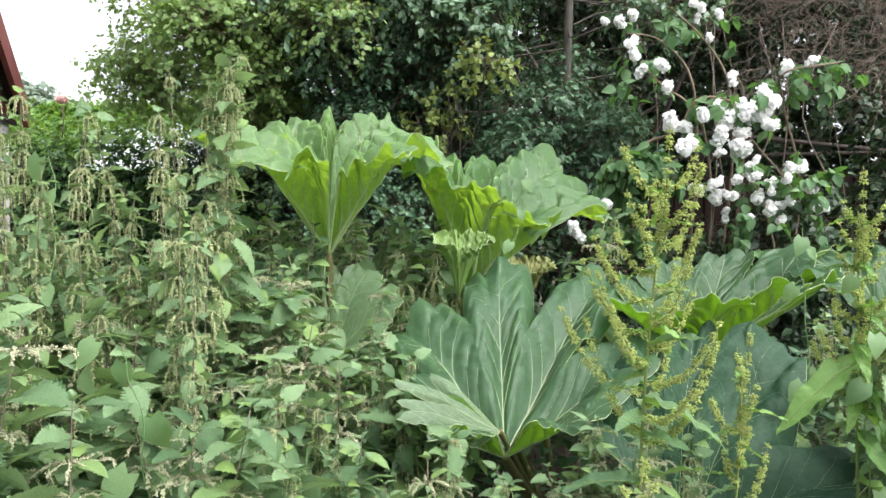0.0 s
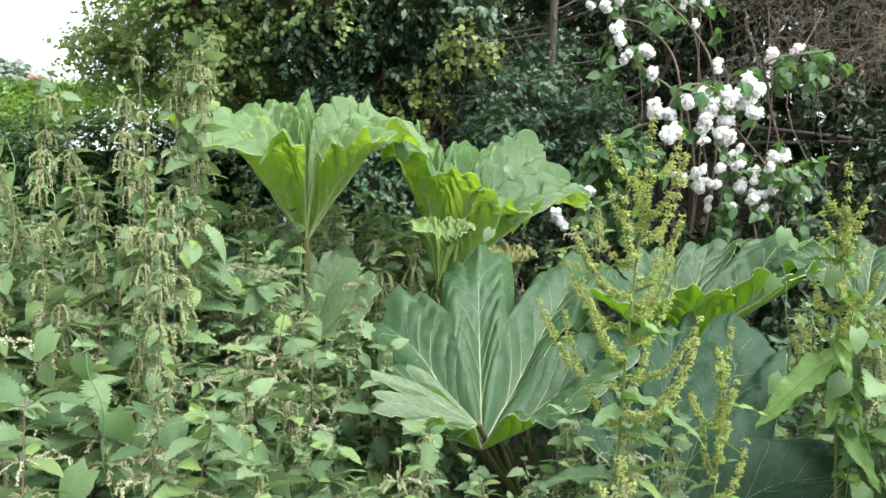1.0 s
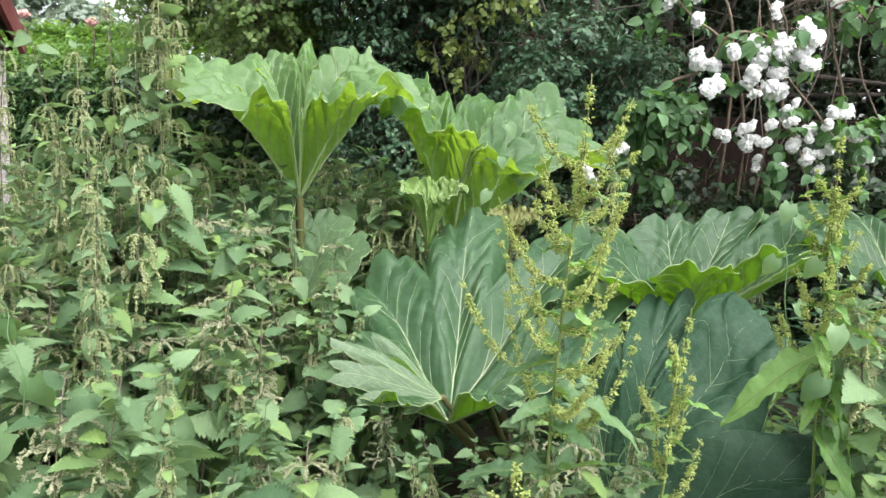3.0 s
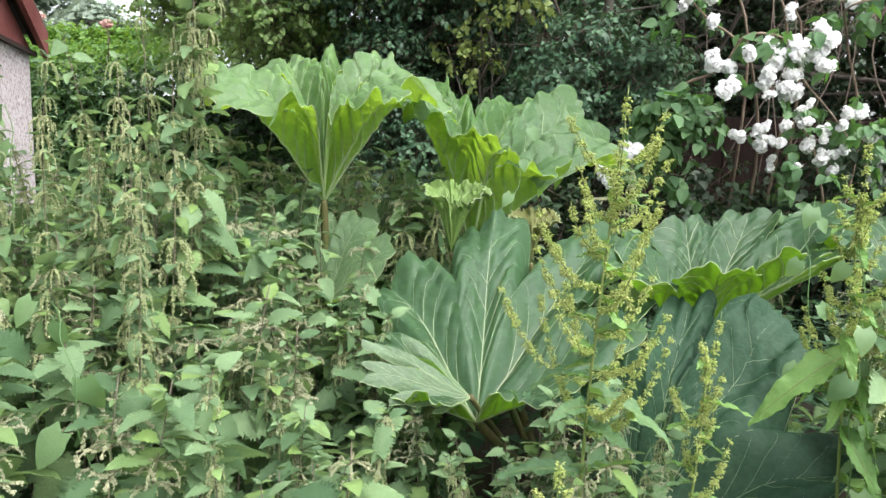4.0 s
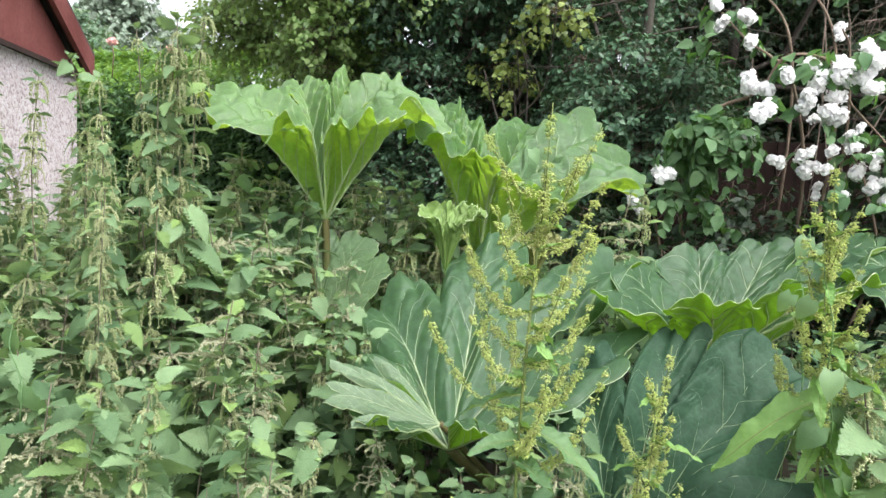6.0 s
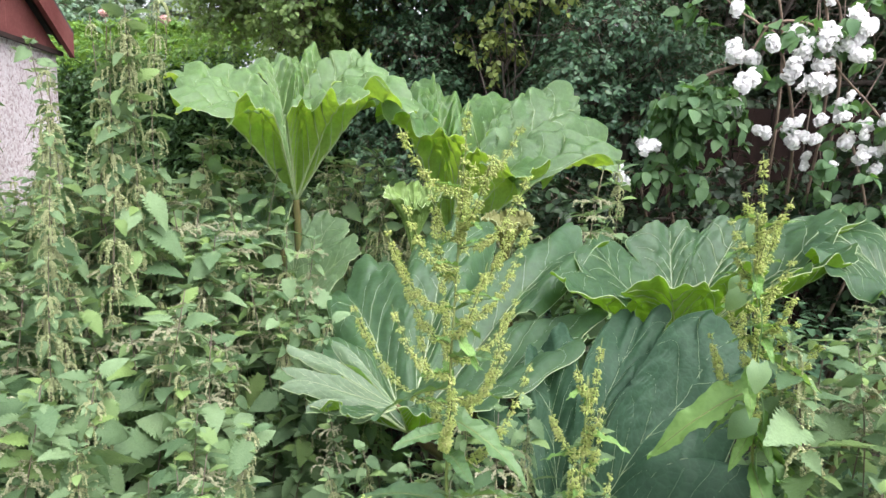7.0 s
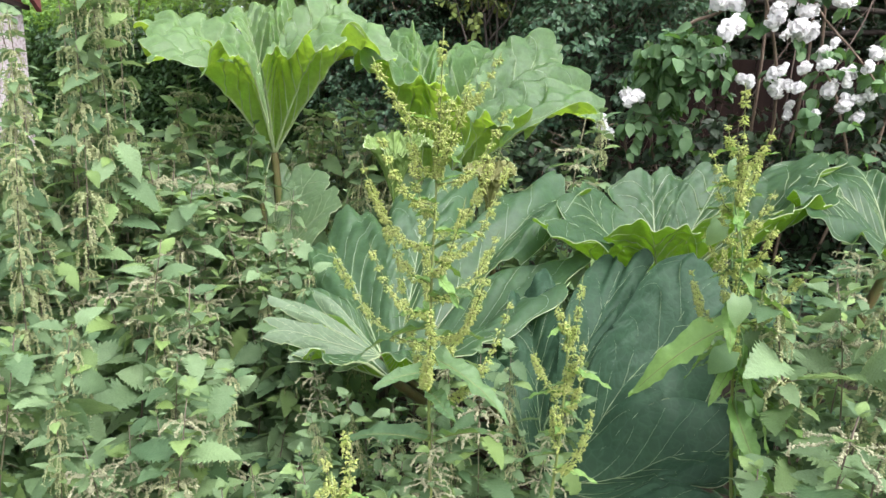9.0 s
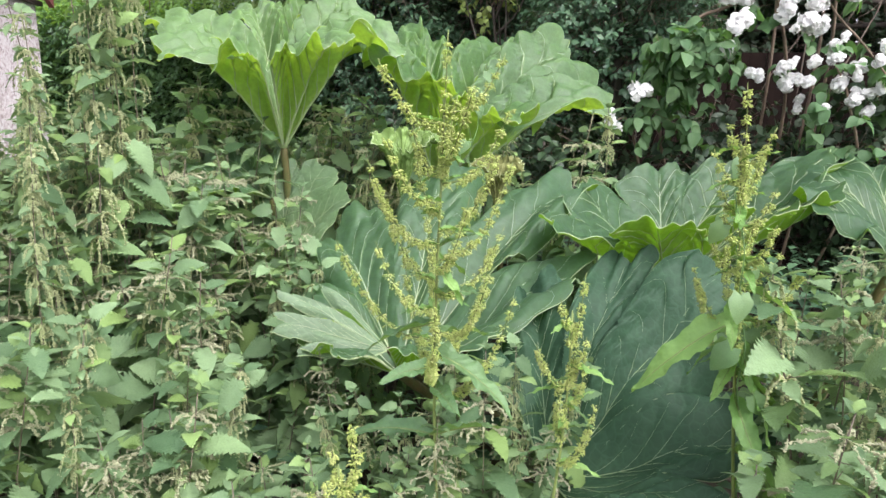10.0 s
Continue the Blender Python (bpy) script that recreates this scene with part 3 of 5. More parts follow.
        part("vein", vg.mesh("vein", M_RHUB_VEIN), leaf, "pale raised leaf veins")
    b, r = np.array(base, float), np.array(root, float)
    mid = (b + r) / 2 + np.array([0, 0, 0.05]) + bend * np.array([b[0] - r[0], b[1] - r[1], 0])
    pts = smooth_path([r, mid, b - (b - mid) * 0.12, b + [0, 0, 0.004]], 18)
    rad = np.linspace(stalk_r * 1.7, stalk_r * 0.95, 18)
    part("stalk", geo_mesh("stalk", *tube(pts, rad, 8), [M_RHUB_STALK]), plant, "thick green stalk flushed with red")
    return leaf


OLD = (M_RHUB_DARK, M_RHUB_UNDER_OLD_SHADED)
rhubarb_1 = new("rhubarb_plant")
tagged(rhubarb_1, "giant rhubarb with a tall vase-shaped pale green leaf", "rhubarb", "giant rhubarb clumps")
R1 = (-0.46, 2.95, 0.0)
LEAF_A = [(-191, .35, .36), (-140, .40, .40), (-92, .48, .53), (-45, .35, .60), (0, .27, .62), (45, .30, .59), (90, .41, .48), (128, .39, .41), (161, .35, .385)]
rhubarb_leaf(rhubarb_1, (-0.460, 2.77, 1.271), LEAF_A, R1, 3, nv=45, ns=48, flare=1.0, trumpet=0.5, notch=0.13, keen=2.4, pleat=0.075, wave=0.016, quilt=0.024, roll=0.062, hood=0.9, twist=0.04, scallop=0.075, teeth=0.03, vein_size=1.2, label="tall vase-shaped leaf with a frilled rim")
LEAF_F = [(-140, .07, .14), (-20, .08, .34), (62, .16, .35), (100, .29, .25), (132, .28, .10), (165, .14, .07)]
rhubarb_leaf(rhubarb_1, (-0.46, 2.74, 0.86), LEAF_F, R1, 5, (M_RHUB_MID, M_RHUB_UNDER), 0.010, nv=35, flare=0.95, trumpet=0.2, notch=0.26, keen=2.6, twist=0.03, overlap=0.15, wave=0.010, pleat=0.016, quilt=0.006, roll=0.02, swell=0.01, vein_size=0.8, label="smaller upright leaf on a red stalk")
LEAF_F2 = [(-170, .14, .05), (-138, .26, .06), (-106, .31, .11), (-76, .30, .17), (-45, .24, .20), (0, .13, .19)]
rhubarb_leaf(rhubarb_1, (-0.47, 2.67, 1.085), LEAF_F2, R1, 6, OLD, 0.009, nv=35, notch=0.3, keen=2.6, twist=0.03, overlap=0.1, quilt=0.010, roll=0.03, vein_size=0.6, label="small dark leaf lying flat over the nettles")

rhubarb_2 = new("rhubarb_plant")
tagged(rhubarb_2, "large giant rhubarb clump with broad dark green leaves", "rhubarb", "giant rhubarb clumps")
R2 = (0.50, 2.86, 0.0)
LEAF_B = [(-204, .29, .46), (-145, .31, .57), (-96, .31, .67), (-30, .30, .71), (20, .48, .69), (48, .64, .66), (70, .66, .45), (112, .32, .38), (160, .29, .46)]
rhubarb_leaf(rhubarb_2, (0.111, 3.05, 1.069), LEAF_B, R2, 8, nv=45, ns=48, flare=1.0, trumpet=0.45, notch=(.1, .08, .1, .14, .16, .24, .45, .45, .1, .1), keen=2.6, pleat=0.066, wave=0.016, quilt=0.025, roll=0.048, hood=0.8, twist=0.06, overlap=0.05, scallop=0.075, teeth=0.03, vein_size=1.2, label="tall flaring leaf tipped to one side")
LEAF_C = [(-170, .27, .18), (-130, .29, .14), (-87, .26, .21), (-45, .46, .38), (2, .50, .58), (36, .76, .56), (72, .53, .30), (130, .30, .17), (170, .27, .19)]
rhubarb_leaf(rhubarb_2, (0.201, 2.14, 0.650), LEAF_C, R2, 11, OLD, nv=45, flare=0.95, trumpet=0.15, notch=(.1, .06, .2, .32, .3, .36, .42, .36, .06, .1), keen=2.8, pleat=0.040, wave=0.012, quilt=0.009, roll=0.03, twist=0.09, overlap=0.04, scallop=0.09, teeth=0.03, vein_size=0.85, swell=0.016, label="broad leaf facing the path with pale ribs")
LEAF_H = [(-148, .13, -.01), (-128, .24, .03), (-114, .31, .10), (-101, .30, .16), (-80, .18, .17)]
rhubarb_leaf(rhubarb_2, (0.185, 2.08, 0.745), LEAF_H, R2, 27, (M_RHUB_PALE, M_RHUB_UNDER_OLD_SHADED), 0.008, flare=0.9, trumpet=0.4, notch=0.60, keen=1.7, wave=0.010, quilt=0.004, twist=0.05, overlap=0.1, scallop=0.16, teeth=0.05, pleat=0.018, roll=0.02, vein_size=0.35, label="low pale lobe spread flat over the nettles", name="leaf_lobe")
LEAF_D = [(-202, .48, .37), (-170, .51, .32), (-139, .61, .29), (-105, .33, .37), (-10, .22, .42), (40, .36, .45), (75, .56, .49), (115, .50, .38), (151, .48, .37)]
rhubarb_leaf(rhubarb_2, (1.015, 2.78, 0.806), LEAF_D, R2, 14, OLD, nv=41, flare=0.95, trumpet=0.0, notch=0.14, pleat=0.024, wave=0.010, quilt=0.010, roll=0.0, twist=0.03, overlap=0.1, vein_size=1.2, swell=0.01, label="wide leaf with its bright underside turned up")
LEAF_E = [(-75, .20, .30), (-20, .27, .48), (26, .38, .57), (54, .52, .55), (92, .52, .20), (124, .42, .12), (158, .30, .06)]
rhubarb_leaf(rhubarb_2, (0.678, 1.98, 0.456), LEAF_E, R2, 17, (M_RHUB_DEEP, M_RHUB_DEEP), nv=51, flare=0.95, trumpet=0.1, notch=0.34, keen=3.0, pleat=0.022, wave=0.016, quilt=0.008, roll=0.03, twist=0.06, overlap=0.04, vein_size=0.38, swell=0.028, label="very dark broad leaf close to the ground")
LEAF_G = [(-150, .20, .10), (-110, .33, .20), (-60, .29, .28), (-10, .30, .30), (40, .35, .30), (90, .30, .20)]
rhubarb_leaf(rhubarb_2, (1.70, 2.66, 0.98), LEAF_G, (1.50, 2.98, 0.0), 19, OLD, twist=0.03, notch=0.16, label="outer leaf spreading over the weeds")
YOUNG = [(-176, .075, .20), (-140, .085, .23), (-105, .09, .25), (-60, .075, .26), (-15, .06, .27), (30, .07, .27), (70, .09, .26), (105, .11, .24), (145, .095, .21), (178, .075, .19)]
CRIMP = dict(flare=1.25, trumpet=0.0, wave=0.012, pleat=0.012, quilt=0.006, teeth=0.05, scallop=0.05, notch=0.06, roll=0.05, crumple=0.011, nv=21, ns=44, veins=False)
rhubarb_leaf(rhubarb_2, (0.065, 2.63, 1.10), YOUNG, R2, 21, (M_CRUMPLED, M_CRUMPLED), 0.010, label="crumpled young leaf still unfolding", name="young_leaf", **CRIMP)
rhubarb_leaf(rhubarb_2, (0.365, 2.93, 1.03), [(a, r * 0.8, z * 0.85) for a, r, z in YOUNG], R2, 23, (M_DRY, M_DRY), 0.010, label="withered brownish young leaf", name="young_leaf", **CRIMP)

# ---------------------------------------------------------------- nettles
NETTLE_LEAVES = [geo_mesh("nettle_leaf", *leaf_shape(0.30 + 0.035 * k, 22, 0.12, 0.25 + 0.16 * k, 0.17, 0.34, 0.06, 0.012), [M_NETTLE]) for k in range(3)]
NETTLE_LEAF_J = leaf_shape(0.32, 12, 0.12, 0.38, 0.18, 0.35, 0.05)


def catkin_bunch(seed, length, count, droop=1.05, reach=1.0, mat=None):
    """Drooping strings of tiny flowers round a stem."""
    r = np.random.default_rng(seed)
    gg = Geo()
    knob = (np.array([[1, 0, 0], [-1, 0, 0], [0, 1, 0], [0, -1, 0], [0, 0, 1], [0, 0, -1]], float), np.array([[0, 2, 4], [2, 1, 4], [1, 3, 4], [3, 0, 4], [2, 0, 5], [1, 2, 5], [3, 1, 5], [0, 3, 5]]))
    for k in range(count):
        a = k * 6.283 / count + r.uniform(-0.4, 0.4)
        L = length * r.uniform(0.65, 1.2)
        out = r.uniform(0.25, 0.55)
        f = np.linspace(0, 1, 7)
        x = L * out * reach * (1 - (1 - f) ** 2)
        z = L * (0.25 * f - droop * f**2 + 0.05 * np.sin(f * 9 + k))
        P = np.stack([x * np.cos(a), x * np.sin(a), z], -1)
        gg.add(tube(P, 0.0007, 3))
        n = int(L / 0.0014)
        g2 = np.sort(r.uniform(0.12, 1, n))
        Q = np.stack([np.interp(g2, f, P[:, j]) for j in range(3)], -1) + r.normal(0, 0.0017, (n, 3))
        gg.add(scatter(knob, Q, np.broadcast_to(np.eye(3), (n, 3, 3)), r.uniform(0.0014, 0.0028, n)))
    return gg.mesh("catkin", mat or M_CATKIN)


CATKINS = [catkin_bunch(k, 0.046 + 0.010 * k, 8 + k % 3) for k in range(4)]
PALE_CATKINS = [catkin_bunch(20 + k, 0.056 + 0.009 * k, 8 + k % 3, 0.42, 1.8, M_CATKIN_PALE) for k in range(4)]


def nettle_nodes(H, r, first, leafy, sway=0.075):
    """Stem points and, for each joint, height, leaf length and turn."""
    lean = r.normal(0, sway, 2)
    z = np.linspace(0, H, 14)
    bow = lean[None] * (z[:, None] / 1.0) ** 1.6 + 0.006 * np.stack([np.sin(z * 9 + r.uniform(0, 6)), np.cos(z * 8 + r.uniform(0, 6))], -1)
    stem = np.concatenate([bow, z[:, None]], 1)
    nodes, h, turn = [], first, r.uniform(0, 6.28)
    while h < H - 0.012:
        f = (h - first) / max(H - first, 0.1)
        L = (0.118 * (1 - f) ** 1.1 + 0.038 * f) * leafy * r.uniform(0.65, 1.25)
        nodes.append((h, min(max(L, 0.03), 0.134), turn, f))
        turn += math.pi / 2 + r.normal(0, 0.2)
        h += (0.085 - 0.045 * f) * r.uniform(0.85, 1.15)
    return stem, nodes


def leaf_turns(stem, nodes, r):
    """Places, turns and lengths of the leaves, two to a joint, and a tuft at the tip."""
    P, D, L = [], [], []
    for h, ln, turn, f in nodes:
        c = [np.interp(h, stem[:, 2], stem[:, j]) for j in range(3)]
        for k in range(2):
            a = turn + k * math.pi + r.normal(0, 0.25)
            up = r.uniform(-1.5, 0.25) + 0.9 * f * f
            dd = np.array([math.cos(a), math.sin(a), up])
            P.append(np.array(c) + dd * 0.22 * ln)
            D.append(dd)
            L.append(ln)
    for k in range(3):
        a = r.uniform(0, 6.28)
        P.append(stem[-1])
        D.append(np.array([math.cos(a), math.sin(a), 1.1]))
        L.append(0.028)
    return np.array(P), frames(D, twist=r.normal(0, 0.45, len(D))), np.array(L)


def petioles(gg, P, L, T):
    for p, ln, tt in zip(P, L, T):
        if ln > 0.035:
            gg.add(tube([p - tt[:, 1] * 0.24 * ln, p + tt[:, 1] * 0.05 * ln], 0.0009, 3))


def nettle(H, seed, first, flower, leafy=1.0, joined=False, strings=None, lean=0.075):
    """A stinging nettle of height H: square stem, toothed leaves in pairs, hanging catkins on the joints above the share flower."""
    r = np.random.default_rng(seed)
    ob = tagged(new("nettle"), "", "nettle", "nettles")
    stem, nodes = nettle_nodes(H, r, first, leafy, lean)
    P, T, L = leaf_turns(stem, nodes, r)
    gg = Geo().add(tube(stem, np.linspace(0.0036, 0.0014, len(stem)), 4))
    petioles(gg, P, L, T)
    part("stem", gg.mesh("stem", M_NETTLE_STEM), ob)
    # small leaves of the side shoots in the axils
    SP, SD, SL = [], [], []
    for h, ln, turn, f in nodes:
        c = np.array([np.interp(h, stem[:, 2], stem[:, j]) for j in range(3)])
        for k in range(int(r.integers(2, 6))):
            a = r.uniform(0, 6.28)
            dd = np.array([math.cos(a), math.sin(a), r.uniform(-0.3, 0.9)])
            SP.append(c + dd * 0.012)
            SD.append(dd)
            SL.append(ln * r.uniform(0.28, 0.62))
    V, F = scatter(NETTLE_LEAF_J, np.array(SP), frames(SD, twist=r.normal(0, 0.4, len(SD))), SL)
    tagged(part("shoot_leaves", geo_mesh("shoot_leaves", V, F, [M_NETTLE_J]), ob), kind="stuff")
    if joined:
        V, F = scatter(NETTLE_LEAF_J, P, T, L)
        tagged(part("leaves", geo_mesh("leaves", V, F, [M_NETTLE_J]), ob), kind="stuff")
    else:
        for p, tt, ln in zip(P, T, L):
            part("leaf", NETTLE_LEAVES[int(r.integers(3))], ob, "", mat4(tt, p, ln))
    for h, ln, turn, f in nodes:
        if f > flower and r.random() < 0.62:
            c = [float(np.interp(h, stem[:, 2], stem[:, j])) for j in range(3)]
            s = r.uniform(0.85, 1.35) * (1.15 - 0.45 * max(f - 0.6, 0) / 0.4)
            part("catkin", (strings or CATKINS)[int(r.integers(4))], ob, "", mat4(np.array(Matrix.Rotation(turn, 3, "Z")), c, s))
    return ob


def plant_out(kinds, spots, r, labels, sway=0.055):
    """Copies of the plants in kinds at spots (x, y, height wanted)."""
    used = [False] * len(kinds)
    for i, (x, y, h) in enumerate(spots):
        k = int(r.integers(len(kinds))) if i >= len(kinds) else i
        ob, h0 = kinds[k]
        s = float(np.clip(h / h0, 0.6, 1.35))
        m = Matrix.LocRotScale((x, y, 0), Euler((r.normal(0, sway), r.normal(0, sway), r.uniform(0, 6.28))), None)
        if not used[k]:
            ob.matrix_basis, target, used[k] = m, ob, True
        else:
            target = copy_thing(ob, m)
        target.matrix_basis = m @ Matrix.Diagonal((s, s, s, 1))
        tagged(target, labels[k])


def sprinkle(r, n, x0, x1, y0, y1, gap, keep=None):
    """n spots at least gap apart in a rectangle."""
    out = []
    for _ in range(n * 40):
        p = (r.uniform(x0, x1), r.uniform(y0, y1))
        if keep and not keep(*p):
            continue
        if all((p[0] - q[0]) ** 2 + (p[1] - q[1]) ** 2 > gap * gap for q in out):
            out.append(p)
            if len(out) == n:
                break
    return out


r_n = np.random.default_rng(31)
TALL = [(nettle(1.75, 40 + k, 0.62, 0.40, 1.45), 1.75) for k in range(5)]
tall_label = "tall flowering nettle with hanging pale catkins and small leaves"
tall_spots = [(x, y, 1.36 + 0.34 * math.exp(-((x + 0.78) / 0.22) ** 2) * (y > 1.9) + r_n.normal(0, 0.06)) for x, y in sprinkle(r_n, 22, -2.0, -0.62, 1.90, 2.75, 0.17)]
tall_spots += [(-0.745, 2.19, 1.86), (-0.82, 2.14, 1.80), (-0.93, 2.22, 1.48), (-0.66, 2.25, 1.66), (-1.15, 1.95, 1.50), (-1.28, 2.02, 1.54), (-1.42, 2.1, 1.56)]
# lower stems before the vase-shaped leaf, so that its rim is clear
tall_spots = [(x, y, min(h, 1.16) if x > -0.62 - 0.30 * (y - 1.9) - 0.16 and abs(x + 0.745) > 0.01 and abs(x + 0.82) > 0.01 else h) for x, y, h in tall_spots]
FLOWERING = [(nettle(1.7, 70 + k, 0.70, 0.02, 0.85, lean=0.03), 1.7) for k in range(3)]
plant_out(FLOWERING, [(1.28, 1.76, 1.24), (1.38, 1.64, 1.12), (1.45, 1.74, 1.18), (-0.75, 2.20, 1.93), (-0.84, 2.17, 1.87), (-0.66, 2.07, 1.80), (-0.57, 1.60, 1.40), (-0.62, 1.74, 1.54), (-0.90, 1.90, 1.46), (-0.68, 1.98, 1.80), (-0.77, 1.94, 1.68), (-1.01, 1.87, 1.68), (-1.09, 1.80, 1.72), (-1.16, 1.95, 1.74), (-1.30, 2.02, 1.66), (-0.96, 2.10, 1.46), (-1.04, 1.70, 1.52), (-1.22, 1.78, 1.58), (-1.40, 2.1, 1.6)], r_n, ["nettle stem thick with hanging pale green catkins"] * 3, 0.015)
TALL_BACK = [(nettle(1.75, 50 + k, 0.66, 0.40, 1.45, True), 1.75) for k in range(4)]
plant_out(TALL, [s for s in tall_spots if s[1] < 2.2], r_n, [tall_label] * 5)
plant_out(TALL_BACK, [s for s in tall_spots if s[1] >= 2.2], r_n, [tall_label] * 4)

LOW = [(nettle(1.05, 60 + k, 0.36, 0.64, 1.7, strings=PALE_CATKINS if k % 3 else None), 1.05) for k in range(6)]
low_label = "leafy stinging nettle with toothed leaves and short catkins"


def low_height(x, y):
    return 0.93 + 0.22 * max(0, min(1, (-x - 0.1) / 0.9)) + 0.07 * (y - 1.4) - 0.13 * max(0, min(1, (x + 0.38) / 0.12))


low_spots = [(x, y, low_height(x, y) + r_n.normal(0, 0.06)) for x, y in sprinkle(r_n, 60, -1.6, 0.16, 1.18, 2.45, 0.135, lambda x, y: not (x > -0.25 and y > 1.75))]
low_spots += [(x, y, 0.80 + r_n.normal(0, 0.05)) for x, y in sprinkle(r_n, 12, -0.2, 0.62, 1.28, 1.72, 0.13, lambda x, y: abs(x - 0.42) > 0.07)]
low_spots += [(x, y, 0.74 + r_n.normal(0, 0.05)) for x, y in sprinkle(r_n, 3, 0.50, 0.66, 1.4, 1.6, 0.1)]
low_spots += [(x, y, 1.17 + r_n.normal(0, 0.05)) for x, y in sprinkle(r_n, 12, -0.98, -0.62, 1.95, 2.5, 0.12)]
low_spots += [(x, y, 0.93 + r_n.normal(0, 0.04)) for x, y in sprinkle(r_n, 12, -0.62, -0.2, 1.85, 2.4, 0.13)]
low_spots += [(x, y, 0.70 + r_n.normal(0, 0.04)) for x, y in sprinkle(r_n, 10, -0.1, 0.55, 1.5, 1.86, 0.13, lambda x, y: abs(x - 0.42) > 0.06)]
low_spots += [(x, y, 0.66 + r_n.normal(0, 0.04)) for x, y in sprinkle(r_n, 6, 0.12, 0.52, 1.80, 2.0, 0.11)]
low_spots += [(x, y, 1.0 + r_n.normal(0, 0.06)) for x, y in sprinkle(r_n, 7, 1.34, 1.66, 1.7, 2.15, 0.12)]
low_spots += [(1.30, 1.85, 1.14), (1.22, 1.96, 1.06), (1.42, 1.9, 1.1), (1.46, 1.66, 1.10), (1.55, 1.56, 1.0), (1.60, 1.72, 1.10)]
low_spots += [(x, y, 1.25 + r_n.normal(0, 0.05)) for x, y in sprinkle(r_n, 7, -0.92, -0.68, 2.25, 2.6, 0.09)]
low_spots += [(1.16, 1.50, 1.02), (1.24, 1.62, 1.08), (1.10, 1.40, 0.86)]
# a gap under the pale lobe
low_spots = [q for q in low_spots if not (0.0 < q[0] < 0.30 and 1.48 < q[1] < 2.0)]
plant_out(LOW, low_spots, r_n, [low_label] * 6)

BACK = [(nettle(1.2, 80 + k, 0.42, 0.62, 1.5, True, PALE_CATKINS if k % 2 else None), 1.2) for k in range(5)]
back_spots = [(x, y, 1.26 + r_n.normal(0, 0.08)) for x, y in sprinkle(r_n, 46, -1.2, 0.75, 3.05, 4.1, 0.16)]
back_spots += [(x, y, 1.30 + r_n.normal(0, 0.1)) for x, y in sprinkle(r_n, 34, -2.3, -0.7, 2.7, 3.5, 0.16, lambda x, y: x > -1.9)]
back_spots += [(x, y, 1.30 + r_n.normal(0, 0.06)) for x, y in sprinkle(r_n, 24, -0.95, 0.02, 2.86, 3.25, 0.10, lambda x, y: abs(x + 0.47) > 0.08)]
back_spots += [(x, y, 0.80 + r_n.normal(0, 0.06)) for x, y in sprinkle(r_n, 20, -0.7, 0.1, 2.05, 2.6, 0.13)]
back_spots += [(x, y, 0.95 + r_n.normal(0, 0.08)) for x, y in sprinkle(r_n, 22, 1.1, 2.6, 2.2, 3.8, 0.2)]
back_spots += [(-0.53, 2.44, 1.02), (-0.44, 2.42, 0.96)]
# pale flowering tops round the foot of the vase-shaped leaf
back_spots += [(-0.90, 2.95, 1.54), (-0.80, 2.90, 1.48), (-0.73, 3.00, 1.45), (-0.98, 2.80, 1.56), (-0.71, 2.62, 1.46), (-0.64, 2.66, 1.38), (-0.40, 3.12, 1.45), (-0.31, 3.05, 1.42), (-0.22, 3.12, 1.44), (-0.50, 3.28, 1.42), (-0.13, 3.08, 1.42), (-0.26, 3.22, 1.46), (-0.84, 3.1, 1.5)]
back_spots += [(-0.70, 2.50, 1.12), (-0.60, 2.42, 1.04)] + [(x, y, 0.80 + r_n.normal(0, 0.05)) for x, y in sprinkle(r_n, 9, 0.30, 0.64, 1.62, 1.90, 0.09)]
back_spots += [(-0.40, 2.52, 1.27), (-0.36, 2.44, 1.19), (-0.45, 2.55, 1.29), (-0.44, 2.46, 1.20), (-0.23, 2.40, 0.97), (-0.29, 2.43, 1.02), (-0.19, 2.30, 0.96), (0.29, 1.84, 0.72), (0.38, 1.88, 0.72), (0.24, 1.72, 0.72)]
plant_out(BACK, back_spots, r_n, ["stinging nettle standing behind the giant leaves"] * 5)

# ---------------------------------------------------------------- docks
def dock_blade(width, curl, seed, mat):
    """A lance-shaped leaf of length 1 along +y with crisped margins and a pale midrib."""
    r = np.random.default_rng(seed)
    p = r.uniform(0, 6.28, 6)
    s, c = np.meshgrid(np.linspace(0, 1, 30), np.linspace(-1, 1, 9), indexing="ij")
    w = width * np.sin(np.pi * s**0.72) ** 0.75 * (1 + 0.07 * np.sin(s * 31 + p[0] + c) + 0.05 * np.sin(s * 57 + p[1] * np.sign(c))) + 0.006
    side = np.where(c < 0, 1.0, -1.0)
    z = -curl * s**2 + 0.10 * np.abs(c) * (1 - s) + np.abs(c) ** 2 * (0.030 * np.sin(s * 17 + p[2] * side) + 0.018 * np.sin(s * 33 + p[3] * side))
    z = z + 0.006 * np.abs(c) * np.sin(s * 60 - np.abs(c) * 14)
    x = w * c + 0.04 * np.sin(s * 4 + p[4]) * s
    gg = Geo().add((np.stack([x, s, z], -1).reshape(-1, 3), grid_faces(30, 9)))
    mid = np.stack([x[:, 4], s[:, 4], z[:, 4]], -1)
    return gg.add(tube(mid[:27], np.linspace(0.012, 0.003, 27), 5), 1).mesh("dock_leaf", mat, M_DOCK_STEM)


